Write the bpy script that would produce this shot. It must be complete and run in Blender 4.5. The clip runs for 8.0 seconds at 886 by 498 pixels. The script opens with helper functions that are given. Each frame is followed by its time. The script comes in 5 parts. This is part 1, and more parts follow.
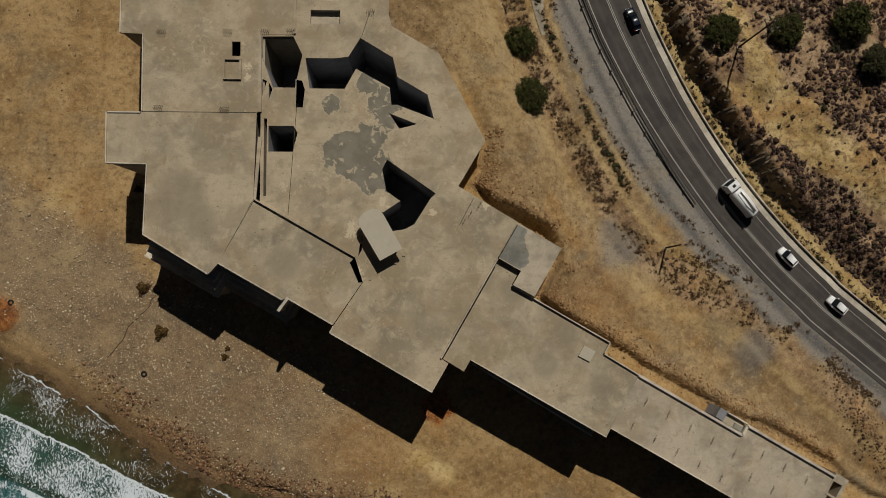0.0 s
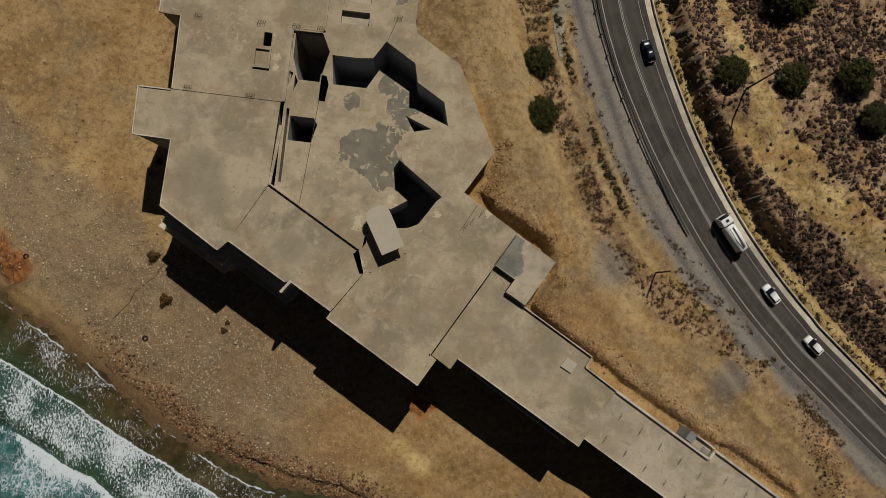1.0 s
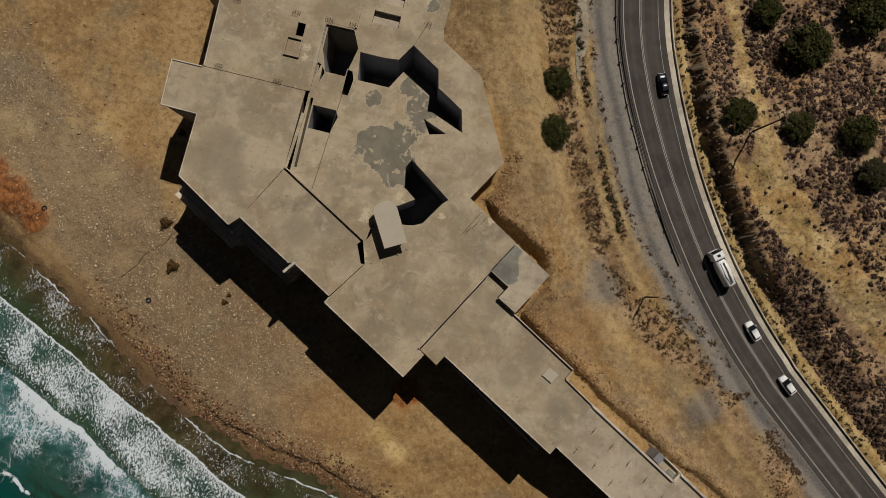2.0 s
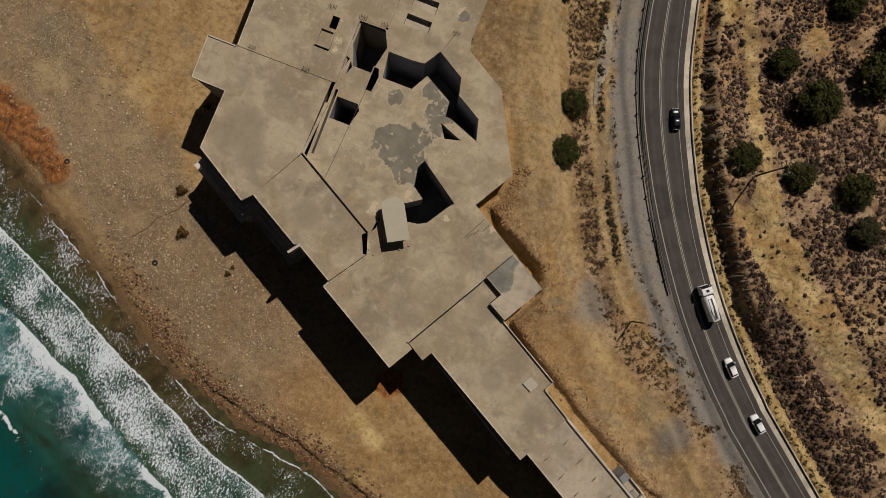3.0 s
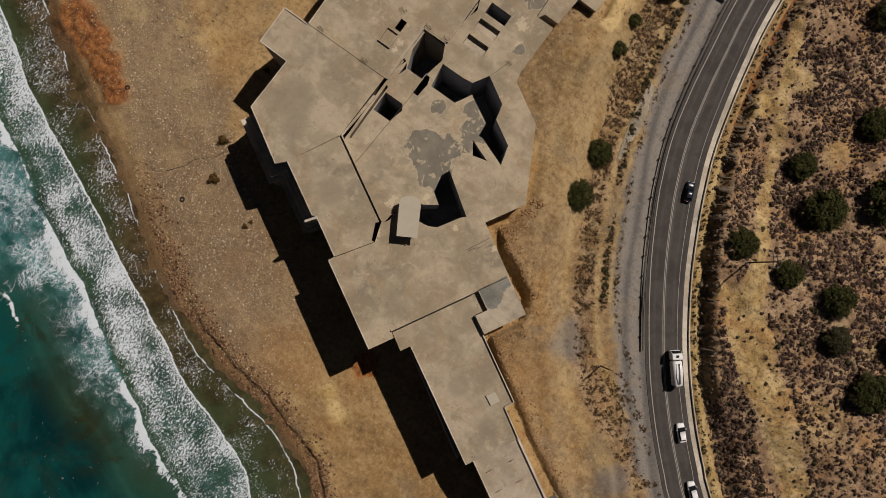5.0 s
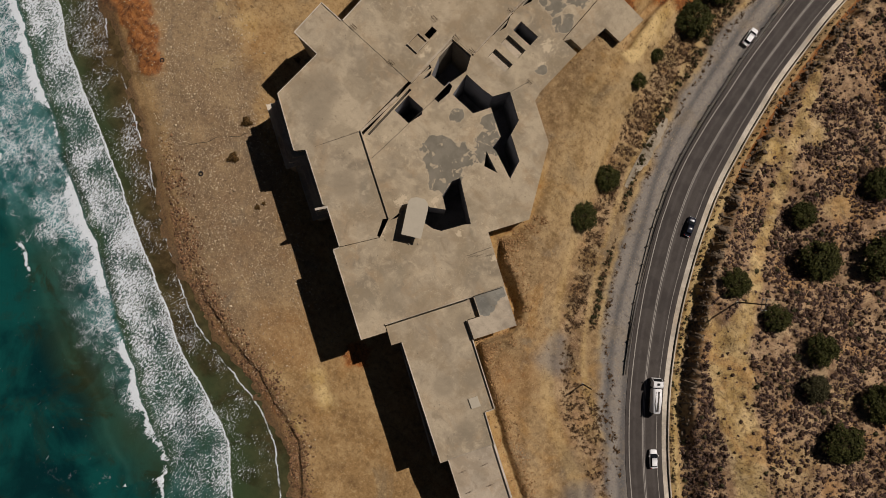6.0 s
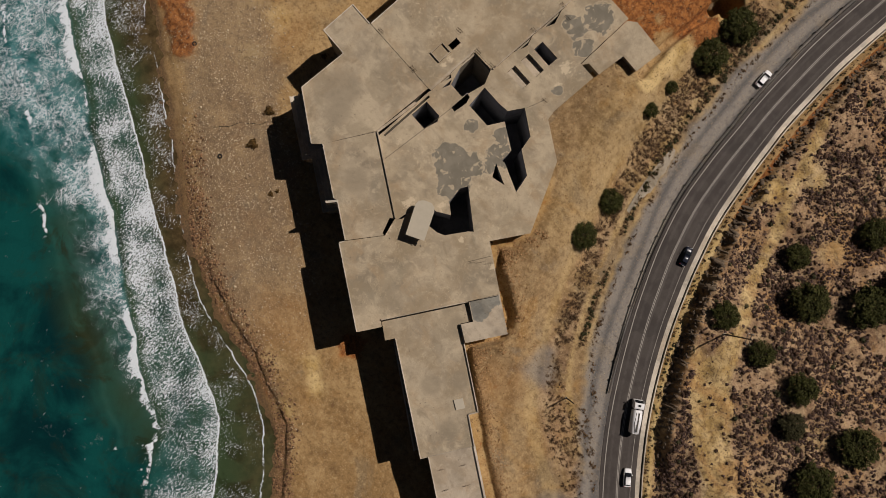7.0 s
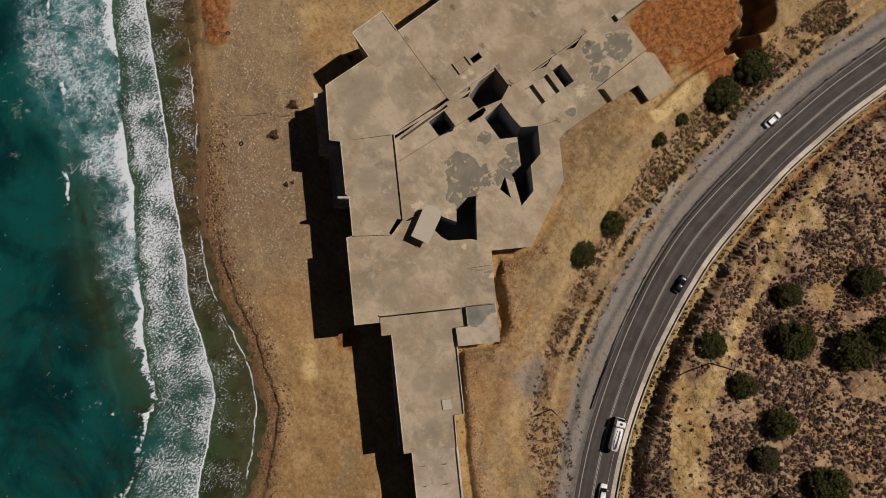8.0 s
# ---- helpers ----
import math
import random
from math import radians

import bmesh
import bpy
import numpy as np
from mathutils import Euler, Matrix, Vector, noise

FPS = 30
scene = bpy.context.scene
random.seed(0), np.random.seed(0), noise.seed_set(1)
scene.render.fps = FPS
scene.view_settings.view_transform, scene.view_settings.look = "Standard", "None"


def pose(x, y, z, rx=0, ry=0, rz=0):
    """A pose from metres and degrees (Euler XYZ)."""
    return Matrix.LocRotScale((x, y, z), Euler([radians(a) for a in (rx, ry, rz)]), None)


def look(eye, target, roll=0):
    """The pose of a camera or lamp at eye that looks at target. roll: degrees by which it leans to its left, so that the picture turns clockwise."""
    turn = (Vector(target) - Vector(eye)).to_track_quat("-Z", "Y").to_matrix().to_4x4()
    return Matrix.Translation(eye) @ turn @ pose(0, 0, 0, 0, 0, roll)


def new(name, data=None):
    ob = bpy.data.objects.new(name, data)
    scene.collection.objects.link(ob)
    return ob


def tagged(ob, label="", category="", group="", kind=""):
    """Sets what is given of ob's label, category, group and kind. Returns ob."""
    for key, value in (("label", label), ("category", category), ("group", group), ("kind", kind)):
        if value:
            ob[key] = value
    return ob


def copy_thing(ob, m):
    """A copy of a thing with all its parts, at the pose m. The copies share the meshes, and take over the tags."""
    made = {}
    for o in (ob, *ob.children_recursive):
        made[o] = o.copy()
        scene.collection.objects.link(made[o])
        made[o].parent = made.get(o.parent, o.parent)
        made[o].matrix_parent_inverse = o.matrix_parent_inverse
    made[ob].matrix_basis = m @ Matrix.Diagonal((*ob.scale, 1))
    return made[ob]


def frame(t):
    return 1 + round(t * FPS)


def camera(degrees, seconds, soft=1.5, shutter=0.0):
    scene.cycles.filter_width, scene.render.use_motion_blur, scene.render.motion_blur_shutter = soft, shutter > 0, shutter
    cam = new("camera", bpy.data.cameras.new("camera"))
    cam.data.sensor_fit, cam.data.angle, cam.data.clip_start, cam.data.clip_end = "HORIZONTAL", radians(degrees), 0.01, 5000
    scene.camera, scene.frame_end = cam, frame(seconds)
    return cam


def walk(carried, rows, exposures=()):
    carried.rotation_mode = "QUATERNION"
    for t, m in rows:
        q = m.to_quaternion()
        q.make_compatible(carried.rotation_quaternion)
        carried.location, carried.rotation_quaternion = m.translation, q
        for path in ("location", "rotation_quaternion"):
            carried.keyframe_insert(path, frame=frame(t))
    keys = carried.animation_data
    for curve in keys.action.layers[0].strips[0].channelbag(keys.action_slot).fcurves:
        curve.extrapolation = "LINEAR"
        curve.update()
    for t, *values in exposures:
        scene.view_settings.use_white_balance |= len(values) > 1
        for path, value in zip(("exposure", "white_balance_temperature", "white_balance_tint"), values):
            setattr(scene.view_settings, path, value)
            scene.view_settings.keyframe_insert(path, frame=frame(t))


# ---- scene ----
from mathutils import geometry

# ---- camera and its flight ----
cam = camera(66.0, 8.0, soft=0.25)
walk(cam, [
    (0.0, pose(0.00, 0.00, 129.81, 1.78, -2.38, 0.00)),
    (0.5, pose(0.03, 0.01, 132.50, 1.66, -2.36, 3.06)),
    (1.0, pose(0.10, 0.04, 135.12, 1.56, -2.39, 6.26)),
    (1.5, pose(0.17, 0.05, 137.63, 1.42, -2.38, 9.60)),
    (3.0, pose(0.61, 0.17, 144.52, 1.03, -2.22, 20.60)),
    (3.5, pose(0.86, 0.22, 146.74, 0.98, -2.10, 24.16)),
    (4.0, pose(1.12, 0.31, 148.95, 0.99, -1.93, 27.85)),
    (4.5, pose(1.43, 0.44, 151.19, 1.00, -1.75, 31.52)),
    (6.0, pose(2.81, 1.44, 157.90, 1.12, -0.96, 42.34)),
    (6.5, pose(3.35, 1.85, 160.24, 1.25, -0.68, 45.41)),
    (7.0, pose(3.90, 2.27, 162.64, 1.41, -0.39, 48.33)),
    (7.5, pose(4.46, 2.70, 165.16, 1.60, -0.10, 51.15)),
    (8.0, pose(5.00, 3.13, 167.81, 1.85, 0.23, 53.99)),
], exposures=[(0.0, -0.90, 6450, 8), (4.0, -0.74, 6650, 15), (8.0, -0.66, 6650, 17)])

# ---- light: high sun from the land side, clear sky ----
SUN_AZ, SUN_EL = 15.0, 52.0          # degrees clockwise from +y, degrees above the horizon
world = bpy.data.worlds.new("world")
scene.world = world
world.use_nodes = True
sky = world.node_tree.nodes.new("ShaderNodeTexSky")
sky.sky_type, sky.sun_disc = "NISHITA", False
sky.sun_elevation, sky.sun_rotation = radians(SUN_EL), radians(SUN_AZ)
back = world.node_tree.nodes["Background"]
back.inputs["Strength"].default_value = 0.012
world.node_tree.links.new(sky.outputs[0], back.inputs["Color"])
sun = new("sun", bpy.data.lights.new("sun", "SUN"))
sun.data.energy, sun.data.angle, sun.data.color = 5.0, radians(0.53), (1.0, 0.95, 0.87)
az, el = radians(SUN_AZ), radians(SUN_EL)
sun.matrix_world = look((math.sin(az) * math.cos(el) * 300, math.cos(az) * math.cos(el) * 300, math.sin(el) * 300), (0, 0, 0))


# ---- material helpers ----
class Graph:
    """A small builder for procedural materials."""

    def __init__(self, name, roughness=0.9, metallic=0.0):
        self.mat = bpy.data.materials.new(name)
        self.mat.use_nodes = True
        self.tree = self.mat.node_tree
        self.shader = self.tree.nodes["Principled BSDF"]
        self.shader.inputs["Roughness"].default_value = roughness
        self.shader.inputs["Metallic"].default_value = metallic
        self.shader.inputs["Specular IOR Level"].default_value = 0.25
        self.coord = self.node("ShaderNodeNewGeometry").outputs["Position"]

    def node(self, kind, **settings):
        n = self.tree.nodes.new(kind)
        if "operation" in settings:
            n.operation = settings["operation"]
        if "feature" in settings:
            n.feature = settings["feature"]
        if "attribute_name" in settings:
            n.attribute_name = settings["attribute_name"]
        if "data_type" in settings:
            n.data_type, n.blend_type = settings["data_type"], settings["blend_type"]
        return n

    def put(self, value, socket):
        if isinstance(value, bpy.types.NodeSocket):
            self.tree.links.new(value, socket)
        elif isinstance(value, tuple) and len(value) == 3 and socket.type == "RGBA":
            socket.default_value = (*value, 1)
        else:
            socket.default_value = value

    def noise(self, scale, detail=6.0, rough=0.6, warp=0.0, coord=None):
        n = self.node("ShaderNodeTexNoise")
        self.put(coord or self.coord, n.inputs["Vector"])
        n.inputs["Scale"].default_value, n.inputs["Detail"].default_value = scale, detail
        n.inputs["Roughness"].default_value, n.inputs["Distortion"].default_value = rough, warp
        return n.outputs["Fac"]

    def cells(self, scale, feature="F1", coord=None, rand=1.0):
        n = self.node("ShaderNodeTexVoronoi", feature=feature)
        self.put(coord or self.coord, n.inputs["Vector"])
        n.inputs["Scale"].default_value = scale
        n.inputs["Randomness"].default_value = rand
        return n.outputs["Distance"]

    def ramp(self, fac, low, high, a=0.0, b=1.0):
        n = self.node("ShaderNodeMapRange")
        n.interpolation_type = "SMOOTHSTEP"
        self.put(fac, n.inputs["Value"])
        self.put(low, n.inputs["From Min"]), self.put(high, n.inputs["From Max"])
        self.put(a, n.inputs["To Min"]), self.put(b, n.inputs["To Max"])
        return n.outputs["Result"]

    def math(self, op, a, b=0.0):
        n = self.node("ShaderNodeMath", operation=op)
        self.put(a, n.inputs[0]), self.put(b, n.inputs[1])
        return n.outputs[0]

    def mix(self, fac, a, b, blend="MIX"):
        n = self.node("ShaderNodeMix", data_type="RGBA", blend_type=blend)
        self.put(fac, n.inputs[0]), self.put(a, n.inputs[6]), self.put(b, n.inputs[7])
        return n.outputs[2]

    def attribute(self, name):
        n = self.node("ShaderNodeAttribute", attribute_name=name)
        split = self.node("ShaderNodeSeparateColor")
        self.tree.links.new(n.outputs["Color"], split.inputs[0])
        return split.outputs[0], split.outputs[1], split.outputs[2]

    def squashed(self, sx, sy, sz, turn=0.0):
        n = self.node("ShaderNodeMapping")
        self.put(self.coord, n.inputs["Vector"])
        n.inputs["Scale"].default_value = (sx, sy, sz)
        n.inputs["Rotation"].default_value = (0, 0, radians(turn))
        return n.outputs[0]

    def near(self, x, y, radius):
        """1 at (x, y), 0 at the radius."""
        n = self.node("ShaderNodeVectorMath", operation="MULTIPLY_ADD")
        self.put(self.coord, n.inputs[0])
        n.inputs[1].default_value, n.inputs[2].default_value = (1, 1, 0), (-x, -y, 0)
        m = self.node("ShaderNodeVectorMath", operation="LENGTH")
        self.put(n.outputs[0], m.inputs[0])
        return self.ramp(m.outputs["Value"], radius, 0.0)

    def island(self):
        return self.node("ShaderNodeNewGeometry").outputs["Random Per Island"]

    def done(self, colour, height=None, strength=0.5, distance=0.05, roughness=None):
        self.put(colour, self.shader.inputs["Base Color"])
        if roughness is not None:
            self.put(roughness, self.shader.inputs["Roughness"])
        if height is not None:
            bump = self.node("ShaderNodeBump")
            bump.inputs["Strength"].default_value, bump.inputs["Distance"].default_value = strength, distance
            self.put(height, bump.inputs["Height"])
            self.put(bump.outputs[0], self.shader.inputs["Normal"])
        return self.mat


def plain(name, colour, roughness=0.6, metallic=0.0, spread=0.12, scale=6.0):
    g = Graph(name, roughness, metallic)
    dark = tuple(c * (1 - spread) for c in colour)
    light = tuple(min(1.0, c * (1 + spread)) for c in colour)
    return g.done(g.mix(g.noise(scale), dark, light))


def concrete(name, base, patch=False, pools=()):
    """Weathered cast concrete: broad stains, brown dust, pale efflorescence, dark runs and fine grain."""
    g = Graph(name, 0.92)

    def tone(r, gr=None, bl=None):
        return (min(1, base[0] * r), min(1, base[1] * (gr or r)), min(1, base[2] * (bl or r)))

    fine = g.noise(4.0, 10, 0.75)
    mid = g.noise(0.34, 7, 0.62, 0.8)
    col = g.mix(g.ramp(g.noise(0.06, 5, 0.55, 0.5), 0.36, 0.62), tone(0.68), tone(1.14))
    col = g.mix(g.ramp(g.noise(0.14, 9, 0.66, 1.0), 0.47, 0.66, 0, 0.75), col, tone(1.02, 0.90, 0.77))
    col = g.mix(g.ramp(g.noise(0.11, 7, 0.62, 0.7, g.squashed(1, 1, 3, 40)), 0.54, 0.70, 0, 0.6), col, tone(0.70, 0.74, 0.76))
    col = g.mix(g.ramp(mid, 0.52, 0.66, 0, 0.7), col, tone(1.36, 1.36, 1.34))
    col = g.mix(g.ramp(mid, 0.45, 0.32, 0, 0.7), col, tone(0.70, 0.67, 0.62))
    cloud_ = g.noise(0.075, 7, 0.60, 0.4, g.squashed(1, 1, 1, 70))
    col = g.mix(g.ramp(cloud_, 0.51, 0.63, 0, 0.75), col, tone(1.32, 1.32, 1.30))
    col = g.mix(g.ramp(cloud_, 0.48, 0.36, 0, 0.75), col, tone(0.80, 0.75, 0.67))
    runs = g.noise(0.42, 8, 0.7, 0.4, g.squashed(0.35, 2.4, 1, 30))
    col = g.mix(g.ramp(runs, 0.54, 0.72, 0, 0.5), col, tone(0.66))
    splash = g.math("MULTIPLY", g.ramp(g.noise(0.9, 9, 0.74, 1.2), 0.54, 0.62), g.ramp(g.noise(0.075, 5, 0.6), 0.47, 0.58))
    col = g.mix(g.math("MULTIPLY", splash, 0.6 if patch else 0.25), col, tone(1.75, 1.75, 1.72))
    soft = g.noise(0.17, 3, 0.5, 0.4)
    col = g.mix(g.ramp(soft, 0.50, 0.64, 0, 0.5), col, tone(1.28, 1.28, 1.27))
    col = g.mix(g.ramp(soft, 0.48, 0.36, 0, 0.5), col, tone(0.74, 0.73, 0.69))
    # pale tide marks round the stains
    tide = g.math("MULTIPLY", g.ramp(g.math("ABSOLUTE", g.math("SUBTRACT", mid, 0.535)), 0.012, 0.0), g.ramp(g.noise(0.11, 4, 0.55), 0.46, 0.58))
    col = g.mix(g.math("MULTIPLY", tide, 0.55), col, tone(1.5, 1.5, 1.47))
    blot = g.noise(1.1, 6, 0.66, 0.5)
    col = g.mix(g.ramp(blot, 0.54, 0.66, 0, 0.4), col, tone(0.68, 0.66, 0.62))
    col = g.mix(g.ramp(blot, 0.45, 0.34, 0, 0.35), col, tone(1.34, 1.33, 1.30))
    for x, y, r in pools:
        # where water stands after rain
        stain = g.math("ADD", g.near(x, y, r), g.math("MULTIPLY", g.math("SUBTRACT", mid, 0.5), 0.5))
        col = g.mix(g.ramp(stain, 0.15, 0.75, 0, 0.6), col, tone(0.68, 0.68, 0.67))
    col = g.mix(g.ramp(fine, 0.42, 0.66, 0.0, 0.26), col, tone(0.60))
    col = g.mix(g.ramp(g.noise(13.0, 5, 0.8), 0.55, 0.75, 0.0, 0.15), col, tone(1.4))
    col = g.mix(g.ramp(g.cells(0.5), 0.09, 0.05, 0, 0.6), col, tone(0.4))
    crack = g.ramp(g.cells(0.09, "DISTANCE_TO_EDGE", g.squashed(1, 1, 1, 20)), 0.006, 0.0, 0, 0.18)
    col = g.mix(g.math("MULTIPLY", crack, g.ramp(mid, 0.45, 0.6)), col, tone(0.45))
    if patch:
        # smooth grey screed left standing between broken pale edges
        area = 0.0
        for x, y, r in ((-11.5, 19.5, 6.4), (-7.0, 16.0, 5.8), (-8.5, 20.5, 5.8), (-5.2, 28.0, 4.8), (-7.8, 31.2, 3.4), (-14.0, 27.6, 2.6), (-4.5, 24.5, 2.4),
                        (-15.0, 58.5, 4.5), (-13.0, 64.0, 5.5), (-10.5, 57.0, 3.5), (-7.2, 46.5, 2.0)):
            area = g.math("MAXIMUM", g.near(x, y, r), area)
        white = 0.0
        for x, y, r in ((-27.7, 34.1, 1.5), (-27.7, 32.1, 1.2), (-9.9, 51.2, 2.6), (-7.8, 47.2, 2.4), (-7.1, 31.5, 2.0), (-6.3, 26.5, 2.2), (-5.1, 11.2, 2.2), (2.9, 9.8, 1.6), (-9.5, -0.7, 2.6), (-6.9, 22.0, 2.4),
                        (12.0, 10.7, 1.6), (-10.4, 6.6, 2.6)):
            white = g.math("MAXIMUM", g.near(x, y, r), white)
        crust = g.math("ADD", white, g.math("MULTIPLY", g.math("SUBTRACT", g.noise(1.1, 8, 0.70, 0.8), 0.5), 3.6))
        col = g.mix(g.math("MULTIPLY", g.math("MULTIPLY", g.ramp(crust, 0.62, 0.74), g.ramp(white, 0.02, 0.2)), 0.8), col, tone(1.55, 1.56, 1.55))
        ragged = g.math("ADD", area, g.math("MULTIPLY", g.math("SUBTRACT", g.noise(0.42, 8, 0.62, 0.5), 0.5), 1.5))
        rim = g.math("MULTIPLY", g.ramp(ragged, 0.22, 0.32), g.ramp(ragged, 0.42, 0.34))
        col = g.mix(g.math("MULTIPLY", rim, 0.6), col, tone(1.3))
        grey = g.mix(g.ramp(g.noise(0.5, 6, 0.6), 0.35, 0.65), (0.175, 0.157, 0.120), (0.230, 0.206, 0.158))
        col = g.mix(g.math("MULTIPLY", g.ramp(ragged, 0.355, 0.37), 0.95), col, grey)
        holes = g.math("MULTIPLY", g.ramp(g.noise(0.62, 5, 0.6, 0.9), 0.575, 0.595), g.ramp(ragged, 0.355, 0.38))
        col = g.mix(g.math("MULTIPLY", holes, 0.85), col, tone(1.2))
    return g.done(col, g.math("ADD", g.math("MULTIPLY", mid, 1.0), g.math("MULTIPLY", fine, 0.25)), 0.5, 0.08)


ROOF = concrete("roof_concrete", (0.398, 0.325, 0.224), True)
ROOF_PALE = concrete("pale_roof_concrete", (0.42, 0.352, 0.264))
ROOF_GREY = concrete("grey_roof_concrete", (0.392, 0.322, 0.225), False, ((-38.5, 12.5, 7.5), (-35.0, 8.0, 5.0), (-21.5, 1.0, 5.0), (17.0, -3.0, 4.5), (25.5, -10.5, 4.0), (22.0, -16.0, 4.0), (31.5, -19.5, 3.5)))
CANOPY_CONCRETE = plain("smooth_canopy_concrete", (0.475, 0.422, 0.325), 0.85, spread=0.12, scale=0.8)
WALL = concrete("wall_concrete", (0.36, 0.31, 0.235))
SCREED = concrete("grey_screed", (0.235, 0.225, 0.19))
KERB = concrete("white_kerb_concrete", (0.56, 0.50, 0.41))
# grey block; its tone is darkened to stand for shade inside the shafts
SHADE_GREY_BLOCK = concrete("shade_grey_block", (0.25, 0.25, 0.265))
STEEL = plain("rusty_steel", (0.09, 0.055, 0.035), 0.8)
JOINT = plain("dark_joint", (0.07, 0.06, 0.045), 0.95)


def ground_material():
    g = Graph("sandy_ground", 0.97)
    grey, orange, wet_and_shade = g.attribute("zone")
    pale, hill, pebble = g.attribute("cover")
    streak, inland, dark_ = g.attribute("ruts")
    big, mid, fine = g.noise(0.035, 6, 0.6, 0.8), g.noise(0.2, 8, 0.58, 0.2), g.noise(2.6, 8, 0.66)
    lumps = g.noise(0.5, 6, 0.62)
    col = g.mix(g.ramp(big, 0.36, 0.64), (0.295, 0.178, 0.072), (0.415, 0.270, 0.120))
    col = g.mix(g.ramp(mid, 0.50, 0.66, 0, 0.5), col, (0.50, 0.340, 0.160))
    col = g.mix(g.ramp(mid, 0.46, 0.30, 0, 0.75), col, (0.205, 0.122, 0.050))
    col = g.mix(g.ramp(g.noise(0.055, 7, 0.62, 1.2), 0.54, 0.66, 0, 0.6), col, (0.235, 0.178, 0.105))
    col = g.mix(g.ramp(g.noise(0.1, 8, 0.65, 1.0), 0.52, 0.68, 0, 0.5), col, (0.30, 0.155, 0.047))
    col = g.mix(g.math("MULTIPLY", inland, 0.8), col, g.mix(g.ramp(mid, 0.36, 0.62), (0.195, 0.122, 0.056), (0.325, 0.218, 0.110)))
    col = g.mix(g.math("MULTIPLY", inland, g.ramp(g.noise(0.11, 7, 0.62, 0.5), 0.50, 0.64, 0, 0.7)), col, (0.225, 0.175, 0.115))
    col = g.mix(g.math("MULTIPLY", inland, g.ramp(g.noise(0.07, 6, 0.6, 0.9), 0.52, 0.64, 0, 0.6)), col, (0.40, 0.225, 0.075))
    col = g.mix(g.math("MULTIPLY", streak, 0.4), col, (0.46, 0.325, 0.165))
    col = g.mix(hill, col, g.mix(g.ramp(mid, 0.36, 0.62), (0.255, 0.155, 0.088), (0.47, 0.315, 0.185)))
    col = g.mix(pale, col, g.mix(g.ramp(mid, 0.35, 0.62), (0.47, 0.31, 0.105), (0.68, 0.50, 0.23)))
    wash = g.noise(0.13, 8, 0.64, 0.8)
    col = g.mix(g.math("MULTIPLY", hill, g.ramp(wash, 0.50, 0.62, 0, 0.6)), col, (0.44, 0.235, 0.082))
    col = g.mix(g.math("MULTIPLY", hill, g.ramp(wash, 0.44, 0.34, 0, 0.6)), col, (0.56, 0.42, 0.24))
    grit = g.noise(0.9, 9, 0.70)
    col = g.mix(g.math("MULTIPLY", hill, g.ramp(g.noise(1.3, 7, 0.72, 0.4), 0.50, 0.60, 0, 0.6)), col, (0.115, 0.068, 0.046))
    col = g.mix(g.ramp(grit, 0.50, 0.62, 0, 0.52), col, (0.150, 0.086, 0.038))
    col = g.mix(g.ramp(grit, 0.47, 0.36, 0, 0.48), col, (0.56, 0.40, 0.20))
    beds = g.noise(0.55, 8, 0.68, 1.2, g.squashed(1.6, 0.6, 1, -20))
    red = g.mix(g.ramp(grit, 0.36, 0.64), (0.165, 0.052, 0.013), (0.42, 0.165, 0.045))
    # crevices between the beds: their shade is painted as dark red
    red = g.mix(g.ramp(beds, 0.46, 0.36, 0, 0.8), red, (0.085, 0.026, 0.010))
    col = g.mix(g.ramp(g.math("ADD", orange, g.math("MULTIPLY", g.math("SUBTRACT", beds, 0.5), 0.9)), 0.46, 0.74), g.mix(g.math("MULTIPLY", orange, 0.55), col, (0.40, 0.195, 0.062)), red)
    col = g.mix(g.ramp(g.math("ADD", dark_, g.math("MULTIPLY", g.math("SUBTRACT", grit, 0.5), 1.2)), 0.35, 0.70, 0, 0.75), col, (0.085, 0.056, 0.036))
    gravel = g.mix(streak, (0.135, 0.129, 0.123), (0.275, 0.248, 0.213))
    gravel = g.mix(g.ramp(mid, 0.48, 0.7, 0, 0.4), gravel, (0.30, 0.235, 0.155))
    gravel = g.mix(g.ramp(grit, 0.52, 0.66, 0, 0.5), gravel, (0.095, 0.088, 0.082))
    col = g.mix(grey, col, gravel)
    # pebbles of two sizes and coarse grains
    stones, small = g.cells(2.3), g.cells(5.5)
    strewn = g.ramp(g.noise(0.22, 6, 0.68, 0.6), 0.42, 0.60)
    col = g.mix(g.math("MULTIPLY", g.ramp(stones, 0.30, 0.20, 0, 0.4), pebble), col, (0.52, 0.41, 0.26))
    col = g.mix(g.math("MULTIPLY", strewn, g.ramp(small, 0.26, 0.12, 0, 0.65)), col, (0.100, 0.060, 0.030))
    col = g.mix(g.math("MULTIPLY", strewn, g.ramp(g.cells(3.7, "F1", g.squashed(1, 1, 1, 33)), 0.24, 0.14, 0, 0.7)), col, (0.58, 0.46, 0.29))
    col = g.mix(g.ramp(g.cells(1.4, "F1", g.squashed(1, 1, 1, 15)), 0.15, 0.10, 0, 0.6), col, (0.11, 0.066, 0.034))
    col = g.mix(g.ramp(fine, 0.42, 0.66, 0.0, 0.4), col, g.mix(0.40, col, (0.10, 0.052, 0.020)))
    col = g.mix(g.ramp(fine, 0.46, 0.30, 0.0, 0.35), col, (0.50, 0.35, 0.17))
